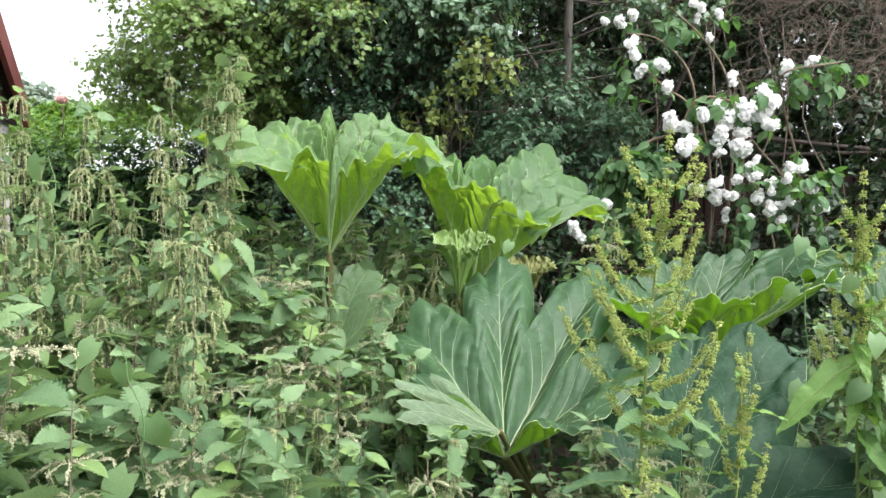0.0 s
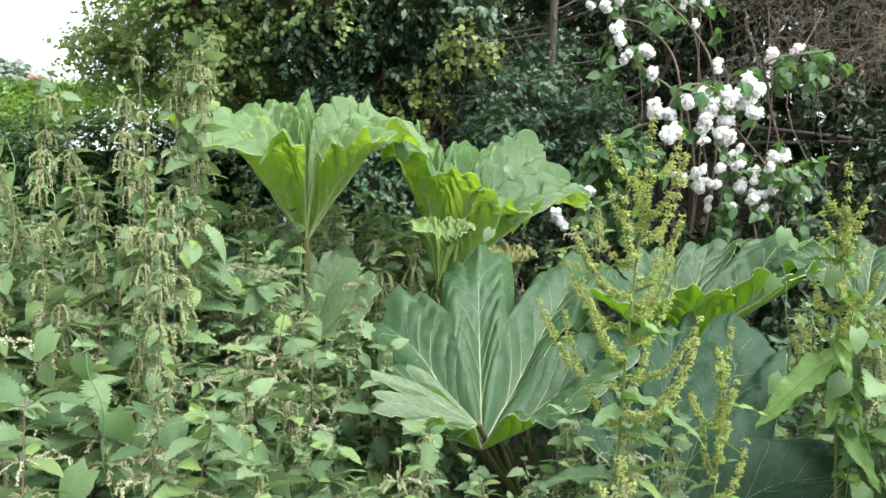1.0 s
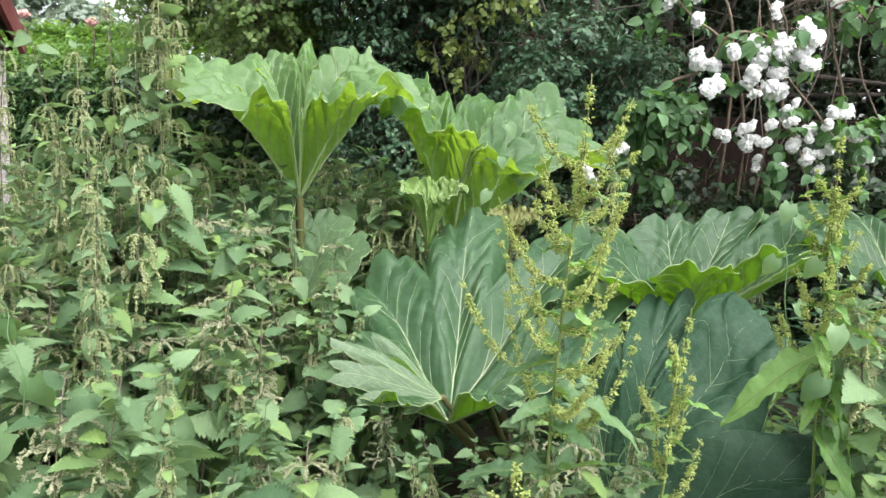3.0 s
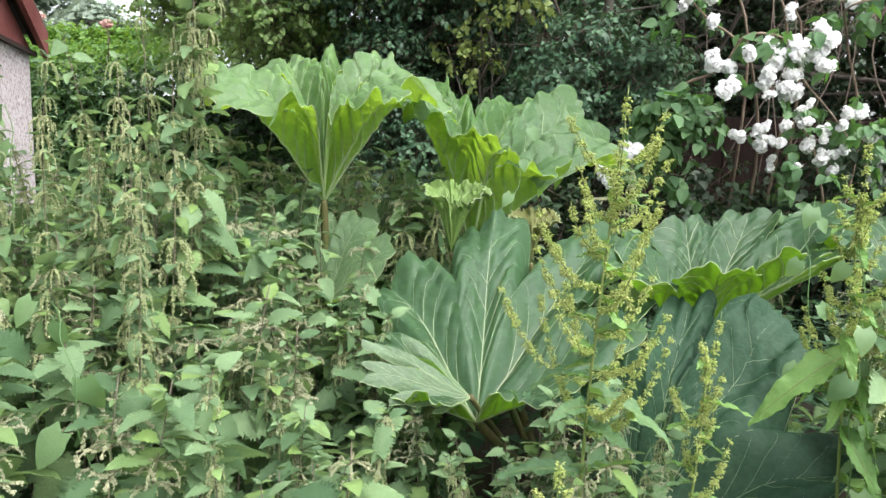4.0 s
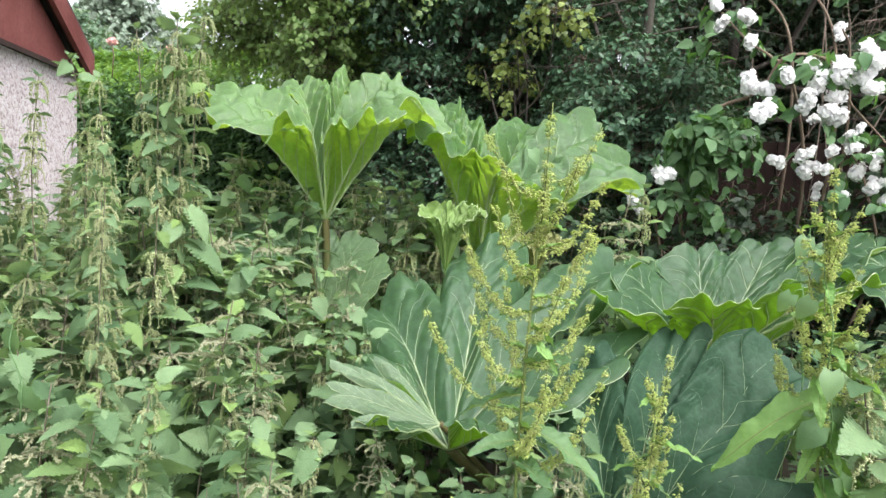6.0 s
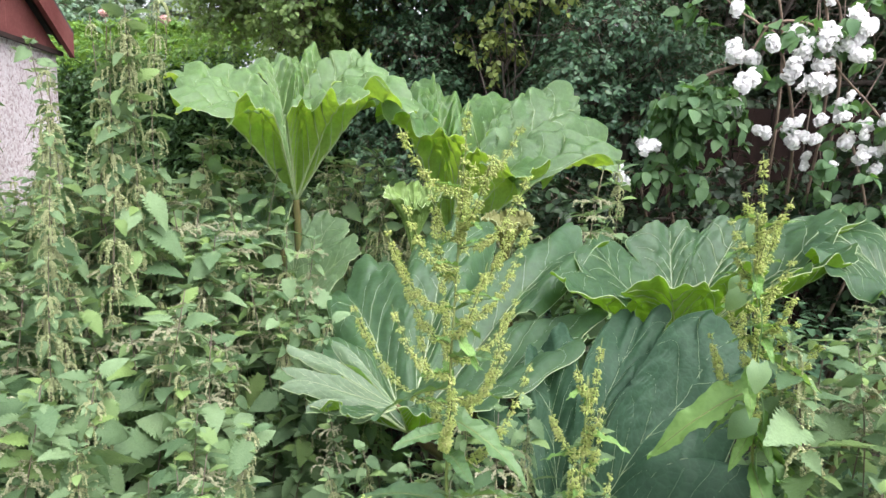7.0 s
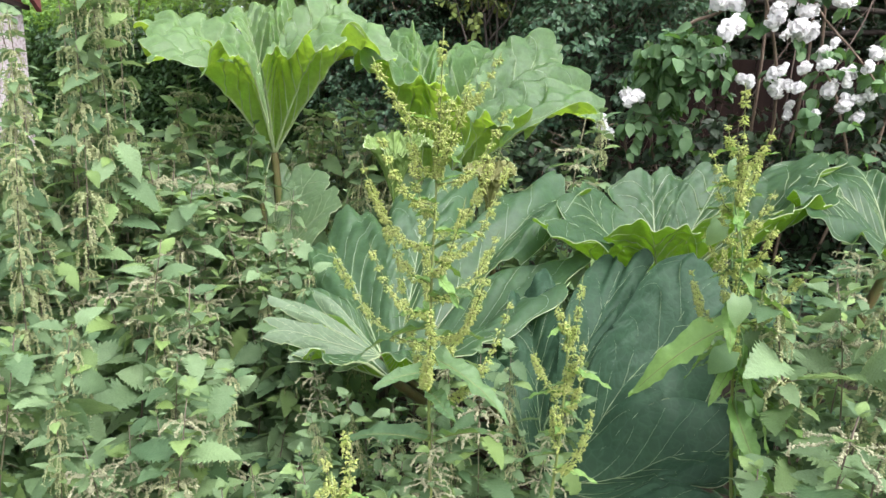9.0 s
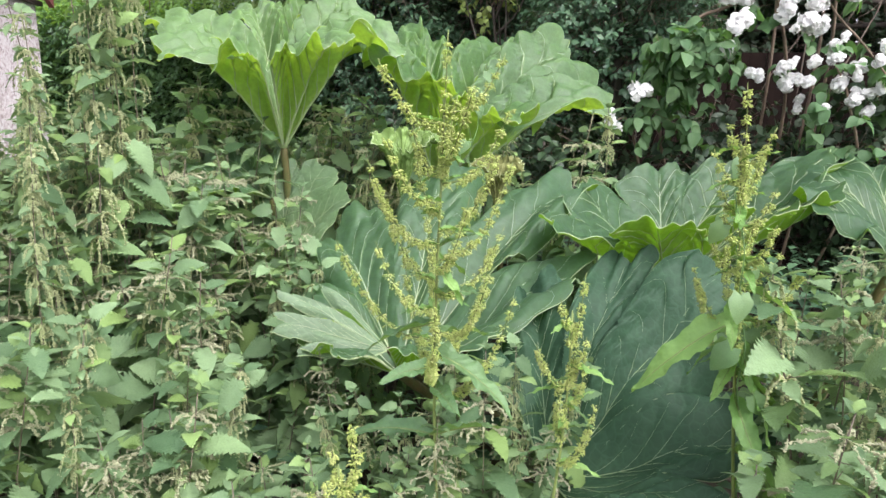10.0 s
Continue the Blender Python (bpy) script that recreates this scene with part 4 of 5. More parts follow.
DOCK_LEAVES = [dock_blade(0.12 + 0.02 * k, 0.25 + 0.15 * k, 300 + k, M_DOCK) for k in range(3)]
DOCK_YOUNG = [dock_blade(0.12 + 0.02 * k, 0.30 + 0.15 * k, 310 + k, M_DOCK_YOUNG) for k in range(3)]
SEED = (np.array([[0, 0, 0], [-0.75, 0.9, 0.12], [0.75, 0.9, 0.12], [0, 2.0, 0], [0, 0.9, 0.5], [0, 0.9, -0.35]], float), np.array([[0, 4, 1], [0, 2, 4], [1, 4, 3], [4, 2, 3], [0, 1, 5], [0, 5, 2], [1, 3, 5], [5, 3, 2]]))


def seed_branch(r, length, out, full=1.0):
    """A rising branch of a dock's seed head with whorls of three-sided seeds; local z up, branching out along +x."""
    f = np.linspace(0, 1, 8)
    P = np.stack([length * out * f**0.62, 0.05 * length * np.sin(f * 4 + r.uniform(0, 6)) * f, length * (1 - 0.30 * out) * f**1.6], -1)
    gg = Geo().add(tube(P, np.linspace(0.0017, 0.0008, 8), 4))
    h = 0.04
    while h < 1:
        n = int(r.integers(24, 38) * full * (1.2 - 0.55 * h))
        c = np.array([np.interp(h, f, P[:, j]) for j in range(3)])
        a = r.uniform(0, 6.28, n)
        D = np.stack([np.cos(a), np.sin(a), r.uniform(-1.4, 0.3, n)], -1)
        Q = c + D * r.uniform(0.001, 0.0075, n)[:, None] * (1.25 - 0.55 * h)
        gg.add(scatter(SEED, Q, frames(D), r.uniform(0.0022, 0.0042, n)), 1)
        h += r.choice([0.006, 0.007, 0.018]) / length
    return gg


def dock(base, top, seed, branches, first, leaves, label, spread=0.5, reach=0.26, blades=None):
    """A flowering dock: ribbed stem, seed branches and wavy leaves."""
    r = np.random.default_rng(seed)
    ob = tagged(new("dock_plant", None), label, "dock", "docks")
    b, tpt = np.array(base, float), np.array(top, float)
    ob.matrix_basis = pose(*base)
    v = tpt - b
    f = np.linspace(0, 1, 16)
    stem = v[None] * f[:, None] + np.stack([0.012 * np.sin(f * 7 + seed), 0.012 * np.cos(f * 6 + seed), 0 * f], -1) * f[:, None]
    part("stem", geo_mesh("stem", *tube(stem[:15], np.linspace(0.006, 0.0018, 15), 6), [M_DOCK_STEM]), ob, "ribbed pale green stem")
    tip = seed_branch(r, 0.25, 0.04)
    at = np.array([np.interp(1 - 0.24 / np.linalg.norm(v), f, stem[:, j]) for j in range(3)])
    lean = np.array(Vector((0, 0, 1)).rotation_difference(Vector(v)).to_matrix())
    part("seed_branch", tip.mesh("seed_branch", M_DOCK_STEM, M_SEED), ob, "", mat4(lean, at))
    for k in range(branches):
        h = first + (0.93 - first) * (k + r.uniform(0, 0.6)) / branches
        c = np.array([np.interp(h, f, stem[:, j]) for j in range(3)])
        a = k * 2.4 + r.uniform(-0.4, 0.4)
        L = reach * (1.25 - 0.85 * (h - first) / (1 - first)) * r.uniform(0.7, 1.15)
        bg = seed_branch(r, L, spread * r.uniform(0.7, 1.3))
        part("seed_branch", bg.mesh("seed_branch", M_DOCK_STEM, M_SEED), ob, "", mat4(np.array(Matrix.Rotation(a, 3, "Z")), c))
        if r.random() < 0.9:
            dd = np.array([[math.cos(a), math.sin(a), r.uniform(-0.3, 0.8)]])
            part("leaf", DOCK_YOUNG[0], ob, "", mat4(frames(dd)[0], c, r.uniform(0.05, 0.10)))
    for h, a, L, up, kind in leaves:
        c = np.array([np.interp(h, f, stem[:, j]) for j in range(3)])
        dd = np.array([[math.cos(radians(a)), math.sin(radians(a)), up]])
        part("leaf", (blades or DOCK_LEAVES)[kind], ob, "", mat4(frames(dd, twist=r.normal(0, 0.3, 1))[0], c, L))
    return ob


dock((0.445, 1.66, 0.0), (0.478, 1.42, 1.565), 1, 22, 0.56, [(0.66, 200, 0.15, 0.0, 1), (0.62, -20, 0.17, 0.0, 2), (0.70, 320, 0.13, 0.5, 0), (0.60, 240, 0.12, 0.3, 1), (0.57, 300, 0.13, 0.4, 1), (0.64, 60, 0.15, 0.2, 1), (0.76, 30, 0.08, 0.6, 0), (0.50, 195, 0.17, 0.35, 1), (0.50, 5, 0.15, 0.5, 0)], "tall seeding dock with yellowish green seed branches", 0.72, 0.235)
dock((1.18, 1.92, 0.0), (0.988, 1.64, 1.49), 2, 20, 0.60, [(0.68, 195, 0.23, -0.25, 2), (0.72, 250, 0.11, -0.5, 1), (0.60, 340, 0.15, -0.6, 2), (0.73, 350, 0.12, 0.0, 1), (0.65, 160, 0.12, -0.3, 2), (0.64, 350, 0.14, -0.2, 2), (0.77, 280, 0.09, -0.2, 0), (0.62, 230, 0.09, -0.4, 2), (0.80, 200, 0.09, 0.3, 0), (0.66, 290, 0.11, -0.7, 1), (0.84, 260, 0.09, 0.2, 0), (0.60, 10, 0.14, -0.3, 2), (0.47, 330, 0.20, -0.3, 2), (0.56, 285, 0.16, -0.5, 1), (0.40, 20, 0.20, -0.1, 2), (0.54, 350, 0.15, 0.2, 1)], "leafy seeding dock with bright green wavy leaves", 0.6, 0.13, DOCK_YOUNG)
dock((0.66, 1.60, 0.0), (0.724, 1.637, 1.12), 3, 8, 0.62, [(0.7, 20, 0.08, 0.2, 0), (0.66, 200, 0.09, 0.1, 0), (0.75, 340, 0.07, -0.3, 0), (0.8, 190, 0.05, -0.1, 0)], "short seeding dock in front of the dark leaves", 0.5, 0.12)
dock((0.36, 1.22, 0.0), (0.375, 1.25, 0.93), 4, 10, 0.62, [(0.7, 20, 0.10, 0.2, 0), (0.6, 200, 0.16, 0.1, 1), (0.55, 300, 0.16, 0.0, 2)], "short seeding dock with a drooping leaf", 0.40, 0.12)
dock((1.42, 1.75, 0.0), (1.46, 1.72, 1.02), 5, 9, 0.66, [(0.75, 200, 0.14, 0.0, 1), (0.68, 300, 0.16, -0.3, 2), (0.72, 100, 0.15, 0.0, 1)], "reddish seeding dock among the nettles", 0.45, 0.13)

# ---------------------------------------------------------------- bindweed
HEART = [geo_mesh("bindweed_leaf", *leaf_shape(0.42, 12, 0.16, 0.25 + 0.2 * k, 0.0, 0.27, 0.16), [M_BIND]) for k in range(2)]


def bindweed(pts, every, size, seed, label):
    """A twining stem with heart-shaped leaves on short stalks."""
    r = np.random.default_rng(seed)
    ob = tagged(new("bindweed"), label, "bindweed", "bindweed stems")
    P = smooth_path(pts, 60)
    w = np.linspace(0, 22, 60)
    P[:, 0] += 0.006 * np.cos(w)
    P[:, 1] += 0.006 * np.sin(w)
    sg = Geo().add(tube(P, np.linspace(0.0022, 0.0011, 60), 5))
    spots = []
    for k in range(4, 60, every):
        a = r.uniform(0, 6.28)
        dd = np.array([math.cos(a), math.sin(a) * 0.7 - 0.5, r.uniform(-0.5, 0.3)])
        c = P[k] + dd / np.linalg.norm(dd) * 0.03
        sg.add(tube([P[k], (P[k] + c) / 2 + [0, 0, 0.006], c], 0.0009, 4))
        spots.append((c, dd))
    part("stem", sg.mesh("stem", M_BIND), ob)
    for c, dd in spots:
        part("leaf", HEART[int(r.integers(2))], ob, "", mat4(frames([dd * [0.8, 0.5, 0.3] + [0, 0, -0.9]], (0.2 * dd[0], -1.0, 0.35))[0], c, size * r.uniform(0.7, 1.15)))
    return ob


bindweed([(-1.05, 1.78, 0.5), (-1.02, 1.74, 1.0), (-0.98, 1.76, 1.35), (-1.0, 1.78, 1.55)], 9, 0.066, 1, "bindweed with pale heart-shaped leaves climbing the nettles")
bindweed([(-0.55, 1.50, 0.4), (-0.60, 1.46, 0.75), (-0.62, 1.44, 1.0), (-0.7, 1.5, 1.12)], 11, 0.08, 2, "bindweed with pale heart-shaped leaves climbing the nettles")
bindweed([(1.13, 1.82, 0.4), (1.08, 1.74, 0.8), (1.05, 1.68, 1.05), (1.01, 1.63, 1.3)], 10, 0.065, 3, "bindweed winding up the leafy dock")
bindweed([(0.30, 2.85, 0.9), (0.28, 2.80, 1.2), (0.31, 2.80, 1.42), (0.33, 2.83, 1.60)], 13, 0.05, 4, "thin bindweed stem climbing over a giant leaf")
bindweed([(1.10, 2.15, 0.6), (1.12, 2.10, 1.0), (1.10, 2.12, 1.25), (1.13, 2.14, 1.36)], 10, 0.06, 5, "bindweed shoot standing above the dark leaf")

# ---------------------------------------------------------------- shrubs and trees behind
def twig_cloud(r, blobs, twigs, leaf, size, per, length, out_bias=0.8, shell=0.55, crest=0.0, droop=0.35):
    """Leaves on short twigs through a few ellipsoids (centre, radii, share). Returns geometry for leaves and for twigs."""
    share = np.array([b[2] for b in blobs], float)
    pick = r.choice(len(blobs), twigs, p=share / share.sum())
    C, Rd = np.array([b[0] for b in blobs], float)[pick], np.array([b[1] for b in blobs], float)[pick]
    u = r.normal(0, 1, (twigs, 3))
    u += np.array([0, -0.5, 0.9]) * crest
    u /= np.linalg.norm(u, axis=1, keepdims=True)
    rad = shell + (1.06 - shell) * r.uniform(0, 1, twigs) ** 0.7
    O = C + u * Rd * rad[:, None]
    D = u * out_bias + r.normal(0, 0.6, (twigs, 3)) + [0, 0, 0.15]
    D /= np.linalg.norm(D, axis=1, keepdims=True)
    L = length * r.uniform(0.6, 1.3, twigs)
    P, Q, S = [], [], []
    for k in range(per):
        f = (k + 0.7) / per
        c = O + D * (L * f)[:, None] + [0, 0, -0.25] * (L * f * f)[:, None]
        side = np.cross(D, r.normal(0, 1, (twigs, 3)))
        side /= np.linalg.norm(side, axis=1, keepdims=True) + 1e-6
        P.append(c)
        Q.append(side + D * 0.55 + [0, 0, -0.1])
        S.append(size * r.uniform(0.6, 1.25, twigs))
    P, Q, S = np.concatenate(P), np.concatenate(Q), np.concatenate(S)
    face = np.tile(u * [0.7, 0.7, 0.3] + [0, 0, 0.7], (per, 1)) + r.normal(0, 0.30, (len(Q), 3))
    leaves = scatter(leaf, P, frames(Q - [0, 0, droop], face), S)
    stick = (np.array([[-1, 0, -1], [1, 0, -1], [0, 0, 1], [0, 1, 0]], float) * [0.006, 1, 0.006], np.array([[0, 2, 3], [1, 0, 3], [2, 1, 3], [0, 1, 2]]))
    sticks = scatter(stick, O - D * (L * 0.5)[:, None], frames(D), L * 1.5)
    return leaves, sticks


def clumps(r, blobs, n, size):
    """Small leafy clumps spread over the large forms, so that the crown is uneven and has gaps."""
    share = np.array([b[2] for b in blobs], float)
    out = []
    for k in r.choice(len(blobs), n, p=share / share.sum()):
        u = r.normal(0, 1, 3)
        u /= np.linalg.norm(u)
        c = np.array(blobs[k][0]) + u * np.array(blobs[k][1]) * r.uniform(0.45, 1.0)
        s = size * r.uniform(0.6, 1.4)
        out.append((c, (s * 1.2, s, s * 0.75), s * s))
    return out


def shrub(name, label, category, trunks, blobs, twigs, leaf, size, per, length, mat, seed, clump=None, **kw):
    """A shrub or tree: tapered trunks with limbs, twigs, and a crown of separate leaves."""
    r = np.random.default_rng(seed)
    ob = tagged(new(name), label, category)
    for pts, r0, r1 in trunks:
        P = smooth_path(pts, 18)
        P[1:-1] += r.normal(0, r0 * 0.25, (16, 3))
        part("trunk", geo_mesh("trunk", *tube(P, np.linspace(r0, r1, 18), 9), [M_BARK]), ob)
        for k in range(7):
            h = int(r.integers(5, 17))
            c, R = blobs[int(r.integers(len(blobs)))][:2]
            e = np.array(c) + r.uniform(-0.7, 0.7, 3) * np.array(R)
            part("limb", geo_mesh("limb", *tube(smooth_path([P[h], (P[h] + e) / 2 + r.normal(0, 0.08, 3), e], 9), np.linspace(r0 * 0.4, 0.004, 9), 5), [M_BARK]), ob)
    lv, st = twig_cloud(r, clumps(r, blobs, *clump) if clump else blobs, twigs, leaf, size, per, length, **kw)
    tagged(part("brushwood", geo_mesh("brushwood", *st, [M_TWIG]), ob), kind="stuff")
    tagged(part("crown", geo_mesh("crown", *lv, [mat]), ob), kind="stuff")
    return ob


OVAL, ROUND, NARROW = simple_leaf(0.30), simple_leaf(0.42), simple_leaf(0.2)
shrub("holly_tree", "dense dark holly with glossy leaves", "tree", [([(-0.3, 6.0, 0), (-0.2, 5.9, 1.5), (-0.4, 5.9, 3.5)], 0.07, 0.03), ([(0.5, 5.9, 0), (0.4, 5.8, 2.0), (0.3, 5.9, 3.8)], 0.05, 0.02)],
      [((-0.9, 5.6, 2.7), (0.9, 0.6, 1.2), 1.2), ((0.1, 5.7, 3.1), (0.9, 0.6, 1.1), 1.0), ((-0.2, 5.5, 1.6), (1.2, 0.6, 0.8), 0.9), ((0.9, 5.5, 2.1), (0.7, 0.5, 0.6), 0.3), ((0.95, 4.85, 1.75), (0.45, 0.2, 0.35), 0.14), ((0.85, 4.78, 2.0), (0.3, 0.12, 0.3), 0.07), ((-0.4, 6.0, 4.2), (1.6, 0.8, 1.0), 0.9)], 8600, OVAL, 0.047, 8, 0.16, M_HOLLY, 101, (150, 0.21), shell=0.6, crest=0.9)
shrub("hawthorn_tree", "light green hawthorn with small airy leaves", "tree", [([(-2.0, 7.9, 0), (-2.0, 7.6, 1.8), (-2.0, 6.3, 4.0)], 0.045, 0.02)],
      [((-2.0, 6.0, 3.6), (0.95, 0.8, 1.0), 1.0), ((-1.55, 5.8, 2.6), (0.55, 0.6, 0.7), 0.7), ((-2.5, 6.2, 4.2), (0.8, 0.7, 0.7), 0.5), ((-1.05, 5.5, 3.7), (0.8, 0.5, 0.8), 0.9), ((-2.45, 6.1, 2.92), (0.36, 0.3, 0.32), 0.4), ((-2.72, 6.2, 2.82), (0.26, 0.3, 0.22), 0.2), ((-1.65, 5.35, 2.78), (0.5, 0.3, 0.55), 0.9), ((-0.84, 4.95, 3.02), (0.28, 0.14, 0.18), 0.26)], 5500, ROUND, 0.046, 8, 0.24, M_BRIGHT, 102, (75, 0.22), shell=0.45, crest=0.7)
# last blob: a crown above the view, added only to shade the growth below
shrub("understorey_shrub", "evergreen shrubs behind the garden, leaves coloured as in deep shade", "shrub", [([(1.6, 6.6, 0), (1.6, 6.5, 2.0), (1.8, 6.6, 4.2)], 0.07, 0.03)],
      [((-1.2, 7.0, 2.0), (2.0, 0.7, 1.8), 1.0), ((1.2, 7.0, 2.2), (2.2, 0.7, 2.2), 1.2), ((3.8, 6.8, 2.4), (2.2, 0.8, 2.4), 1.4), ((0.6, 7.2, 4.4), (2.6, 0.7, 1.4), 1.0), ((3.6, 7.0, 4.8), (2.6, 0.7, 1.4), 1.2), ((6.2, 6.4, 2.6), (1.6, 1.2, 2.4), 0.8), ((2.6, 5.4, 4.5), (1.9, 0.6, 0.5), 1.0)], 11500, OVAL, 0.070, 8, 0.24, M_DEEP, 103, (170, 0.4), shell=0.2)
# added backing layer that keeps the sky from showing through the shrubs
shrub("laurel_hedge", "large dark laurel leaves added as backing behind the garden", "hedge", [([(2.0, 8.0, 0), (2.0, 8.0, 2.0), (2.1, 8.0, 5.0)], 0.08, 0.03), ([(-0.5, 8.0, 0), (-0.5, 8.0, 2.0), (-0.4, 8.0, 4.0)], 0.08, 0.03)],
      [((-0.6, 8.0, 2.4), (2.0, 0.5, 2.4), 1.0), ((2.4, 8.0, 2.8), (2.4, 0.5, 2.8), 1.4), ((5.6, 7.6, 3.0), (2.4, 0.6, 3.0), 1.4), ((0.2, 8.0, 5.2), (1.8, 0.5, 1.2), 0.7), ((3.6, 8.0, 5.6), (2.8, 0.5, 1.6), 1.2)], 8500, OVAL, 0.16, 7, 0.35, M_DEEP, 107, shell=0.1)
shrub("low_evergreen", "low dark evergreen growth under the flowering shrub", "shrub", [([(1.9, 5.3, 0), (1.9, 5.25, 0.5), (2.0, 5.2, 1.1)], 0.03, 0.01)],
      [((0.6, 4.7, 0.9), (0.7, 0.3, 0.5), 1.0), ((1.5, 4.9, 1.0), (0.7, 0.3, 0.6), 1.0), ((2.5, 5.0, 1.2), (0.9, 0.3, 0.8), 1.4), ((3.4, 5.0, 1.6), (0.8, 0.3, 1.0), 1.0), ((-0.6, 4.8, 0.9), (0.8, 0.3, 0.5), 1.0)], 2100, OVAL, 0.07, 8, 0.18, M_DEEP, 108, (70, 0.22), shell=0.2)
shrub("elder_tree", "soft green tree with loose overhanging leaves", "tree", [([(0.1, 6.3, 0), (0.1, 6.1, 1.8), (0.0, 5.6, 3.4)], 0.05, 0.02)],
      [((-0.75, 5.15, 3.02), (0.8, 0.25, 0.34), 1.0), ((0.02, 5.2, 3.05), (0.5, 0.25, 0.34), 0.7), ((-1.4, 5.3, 3.2), (0.4, 0.25, 0.4), 0.4), ((-0.3, 5.3, 3.7), (1.2, 0.4, 0.5), 0.8), ((1.65, 5.35, 3.0), (0.55, 0.25, 0.34), 0.45)], 1250, OVAL, 0.062, 8, 0.22, M_SOFT, 109, (46, 0.20), shell=0.5, crest=0.8)
shrub("yellow_shrub", "yellow-green leafed shrub glimpsed behind the holly", "shrub", [([(0.1, 5.4, 0), (0.05, 5.2, 1.3), (0.0, 5.05, 2.1)], 0.02, 0.008)],
      [((0.0, 5.0, 2.15), (0.10, 0.1, 0.09), 0.6), ((-0.16, 5.1, 2.24), (0.14, 0.1, 0.07), 0.6), ((0.29, 4.80, 2.57), (0.17, 0.08, 0.09), 1.2), ((0.02, 4.98, 2.44), (0.10, 0.08, 0.07), 0.3)], 56, ROUND, 0.05, 8, 0.15, M_YELLOW, 104)

# clipped hedge beyond the shed
hedge = tagged(new("clipped_hedge"), "clipped green hedge with a bright flat top", "hedge")
r_h = np.random.default_rng(110)
n = 51000
hx, hz = r_h.uniform(-8, -1.7, n), r_h.uniform(0.6, 2.86, n)
hy = 7.0 + np.abs(r_h.normal(0, 0.12, n)) + 0.75 * np.clip((hz - 2.15) / 0.7, 0, 1) ** 2
top_ = r_h.random(n) < 0.3
hz[top_], hy[top_] = 2.84 + r_h.normal(0, 0.05, top_.sum()), 7.65 + r_h.uniform(0, 0.5, top_.sum())
Dh = np.stack([r_h.normal(0, 0.6, n), np.where(top_, r_h.normal(0, 0.6, n), -0.6 + r_h.normal(0, 0.3, n)), -0.25 + r_h.normal(0, 0.4, n)], -1)
turns, lengths, spots_h = frames(Dh, twist=r_h.normal(0, 0.6, n)), r_h.uniform(0.05, 0.11, n), np.stack([hx, hy, hz], -1)
# fresh growth above, old below; lit top and shaded front are painted in too
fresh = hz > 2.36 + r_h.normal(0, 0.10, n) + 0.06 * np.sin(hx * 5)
for name, which, mat, words in (("new_growth", fresh, M_HEDGE, "fresh shoots, coloured bright for the lit top"), ("foliage", ~fresh, M_HEDGE_OLD_SHADED, "old foliage, coloured dark for the shaded front")):
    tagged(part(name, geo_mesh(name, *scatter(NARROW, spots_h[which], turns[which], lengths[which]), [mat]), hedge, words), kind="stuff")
# near-black box filling the gaps between leaves with painted inner shade
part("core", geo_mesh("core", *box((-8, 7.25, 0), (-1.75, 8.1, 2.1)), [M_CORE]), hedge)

# far trees
for k, (x, y, h, w) in enumerate([(-19.2, 25, 8.9, 2.6), (-22.5, 27, 9.0, 3.4), (-15.6, 25, 6.8, 1.5), (-26, 26, 10.5, 3.5)]):
    shrub("distant_tree", "hazy grey-green tree in the distance", "tree", [([(x, y, 0), (x + 0.2, y, h * 0.4), (x, y, h * 0.8)], 0.3, 0.08)],
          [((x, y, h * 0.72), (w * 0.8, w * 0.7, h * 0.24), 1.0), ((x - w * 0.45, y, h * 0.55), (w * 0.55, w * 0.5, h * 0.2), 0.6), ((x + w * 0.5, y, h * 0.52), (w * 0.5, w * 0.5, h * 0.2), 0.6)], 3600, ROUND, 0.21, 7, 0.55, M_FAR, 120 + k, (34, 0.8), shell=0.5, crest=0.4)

shrub("garden_tree", "pale yellow-green tree rising beyond the shed roof", "tree", [([(-14.6, 18, 0), (-14.5, 18, 2.0), (-14.6, 18, 4.5)], 0.2, 0.06)],
      [((-14.6, 18, 4.8), (1.3, 1.2, 1.5), 1.0), ((-13.7, 18, 4.0), (0.9, 0.9, 1.1), 0.6)], 1500, ROUND, 0.14, 7, 0.4, M_SOFT, 128, (22, 0.5), shell=0.5, crest=0.5)

# slim tree by the white-flowered shrub
slim = tagged(new("slim_tree"), "slim grey-barked tree with bare side twigs", "tree")
r_s = np.random.default_rng(130)
Pt = smooth_path([(0.80, 4.95, 0), (0.83, 4.92, 1.2), (0.85, 4.9, 2.2), (0.87, 4.9, 2.8), (0.95, 4.95, 4.6)], 30)
part("trunk", geo_mesh("trunk", *tube(Pt, np.linspace(0.040, 0.026, 30), 10), [M_GREYBARK]), slim)
for k in range(15):
    h = int(r_s.integers(8, 29))
    a = r_s.uniform(0, 6.28)
    L = r_s.uniform(0.4, 1.2)
    e = Pt[h] + [L * math.cos(a), 0.6 * L * math.sin(a) + 0.1, r_s.uniform(-0.1, 0.35) * L]
    part("branch", geo_mesh("branch", *tube(smooth_path([Pt[h], (Pt[h] + e) / 2 + r_s.normal(0, 0.05, 3), e], 9), np.linspace(0.008, 0.002, 9), 5), [M_BARK]), slim)

# dark board fence at the back
fence = tagged(new("board_fence"), "dark brown board fence behind the shrubs", "fence")
for k in range(34):
    x = 0.9 + k * 0.125
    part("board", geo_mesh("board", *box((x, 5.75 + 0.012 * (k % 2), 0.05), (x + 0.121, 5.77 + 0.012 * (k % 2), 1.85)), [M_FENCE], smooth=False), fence)
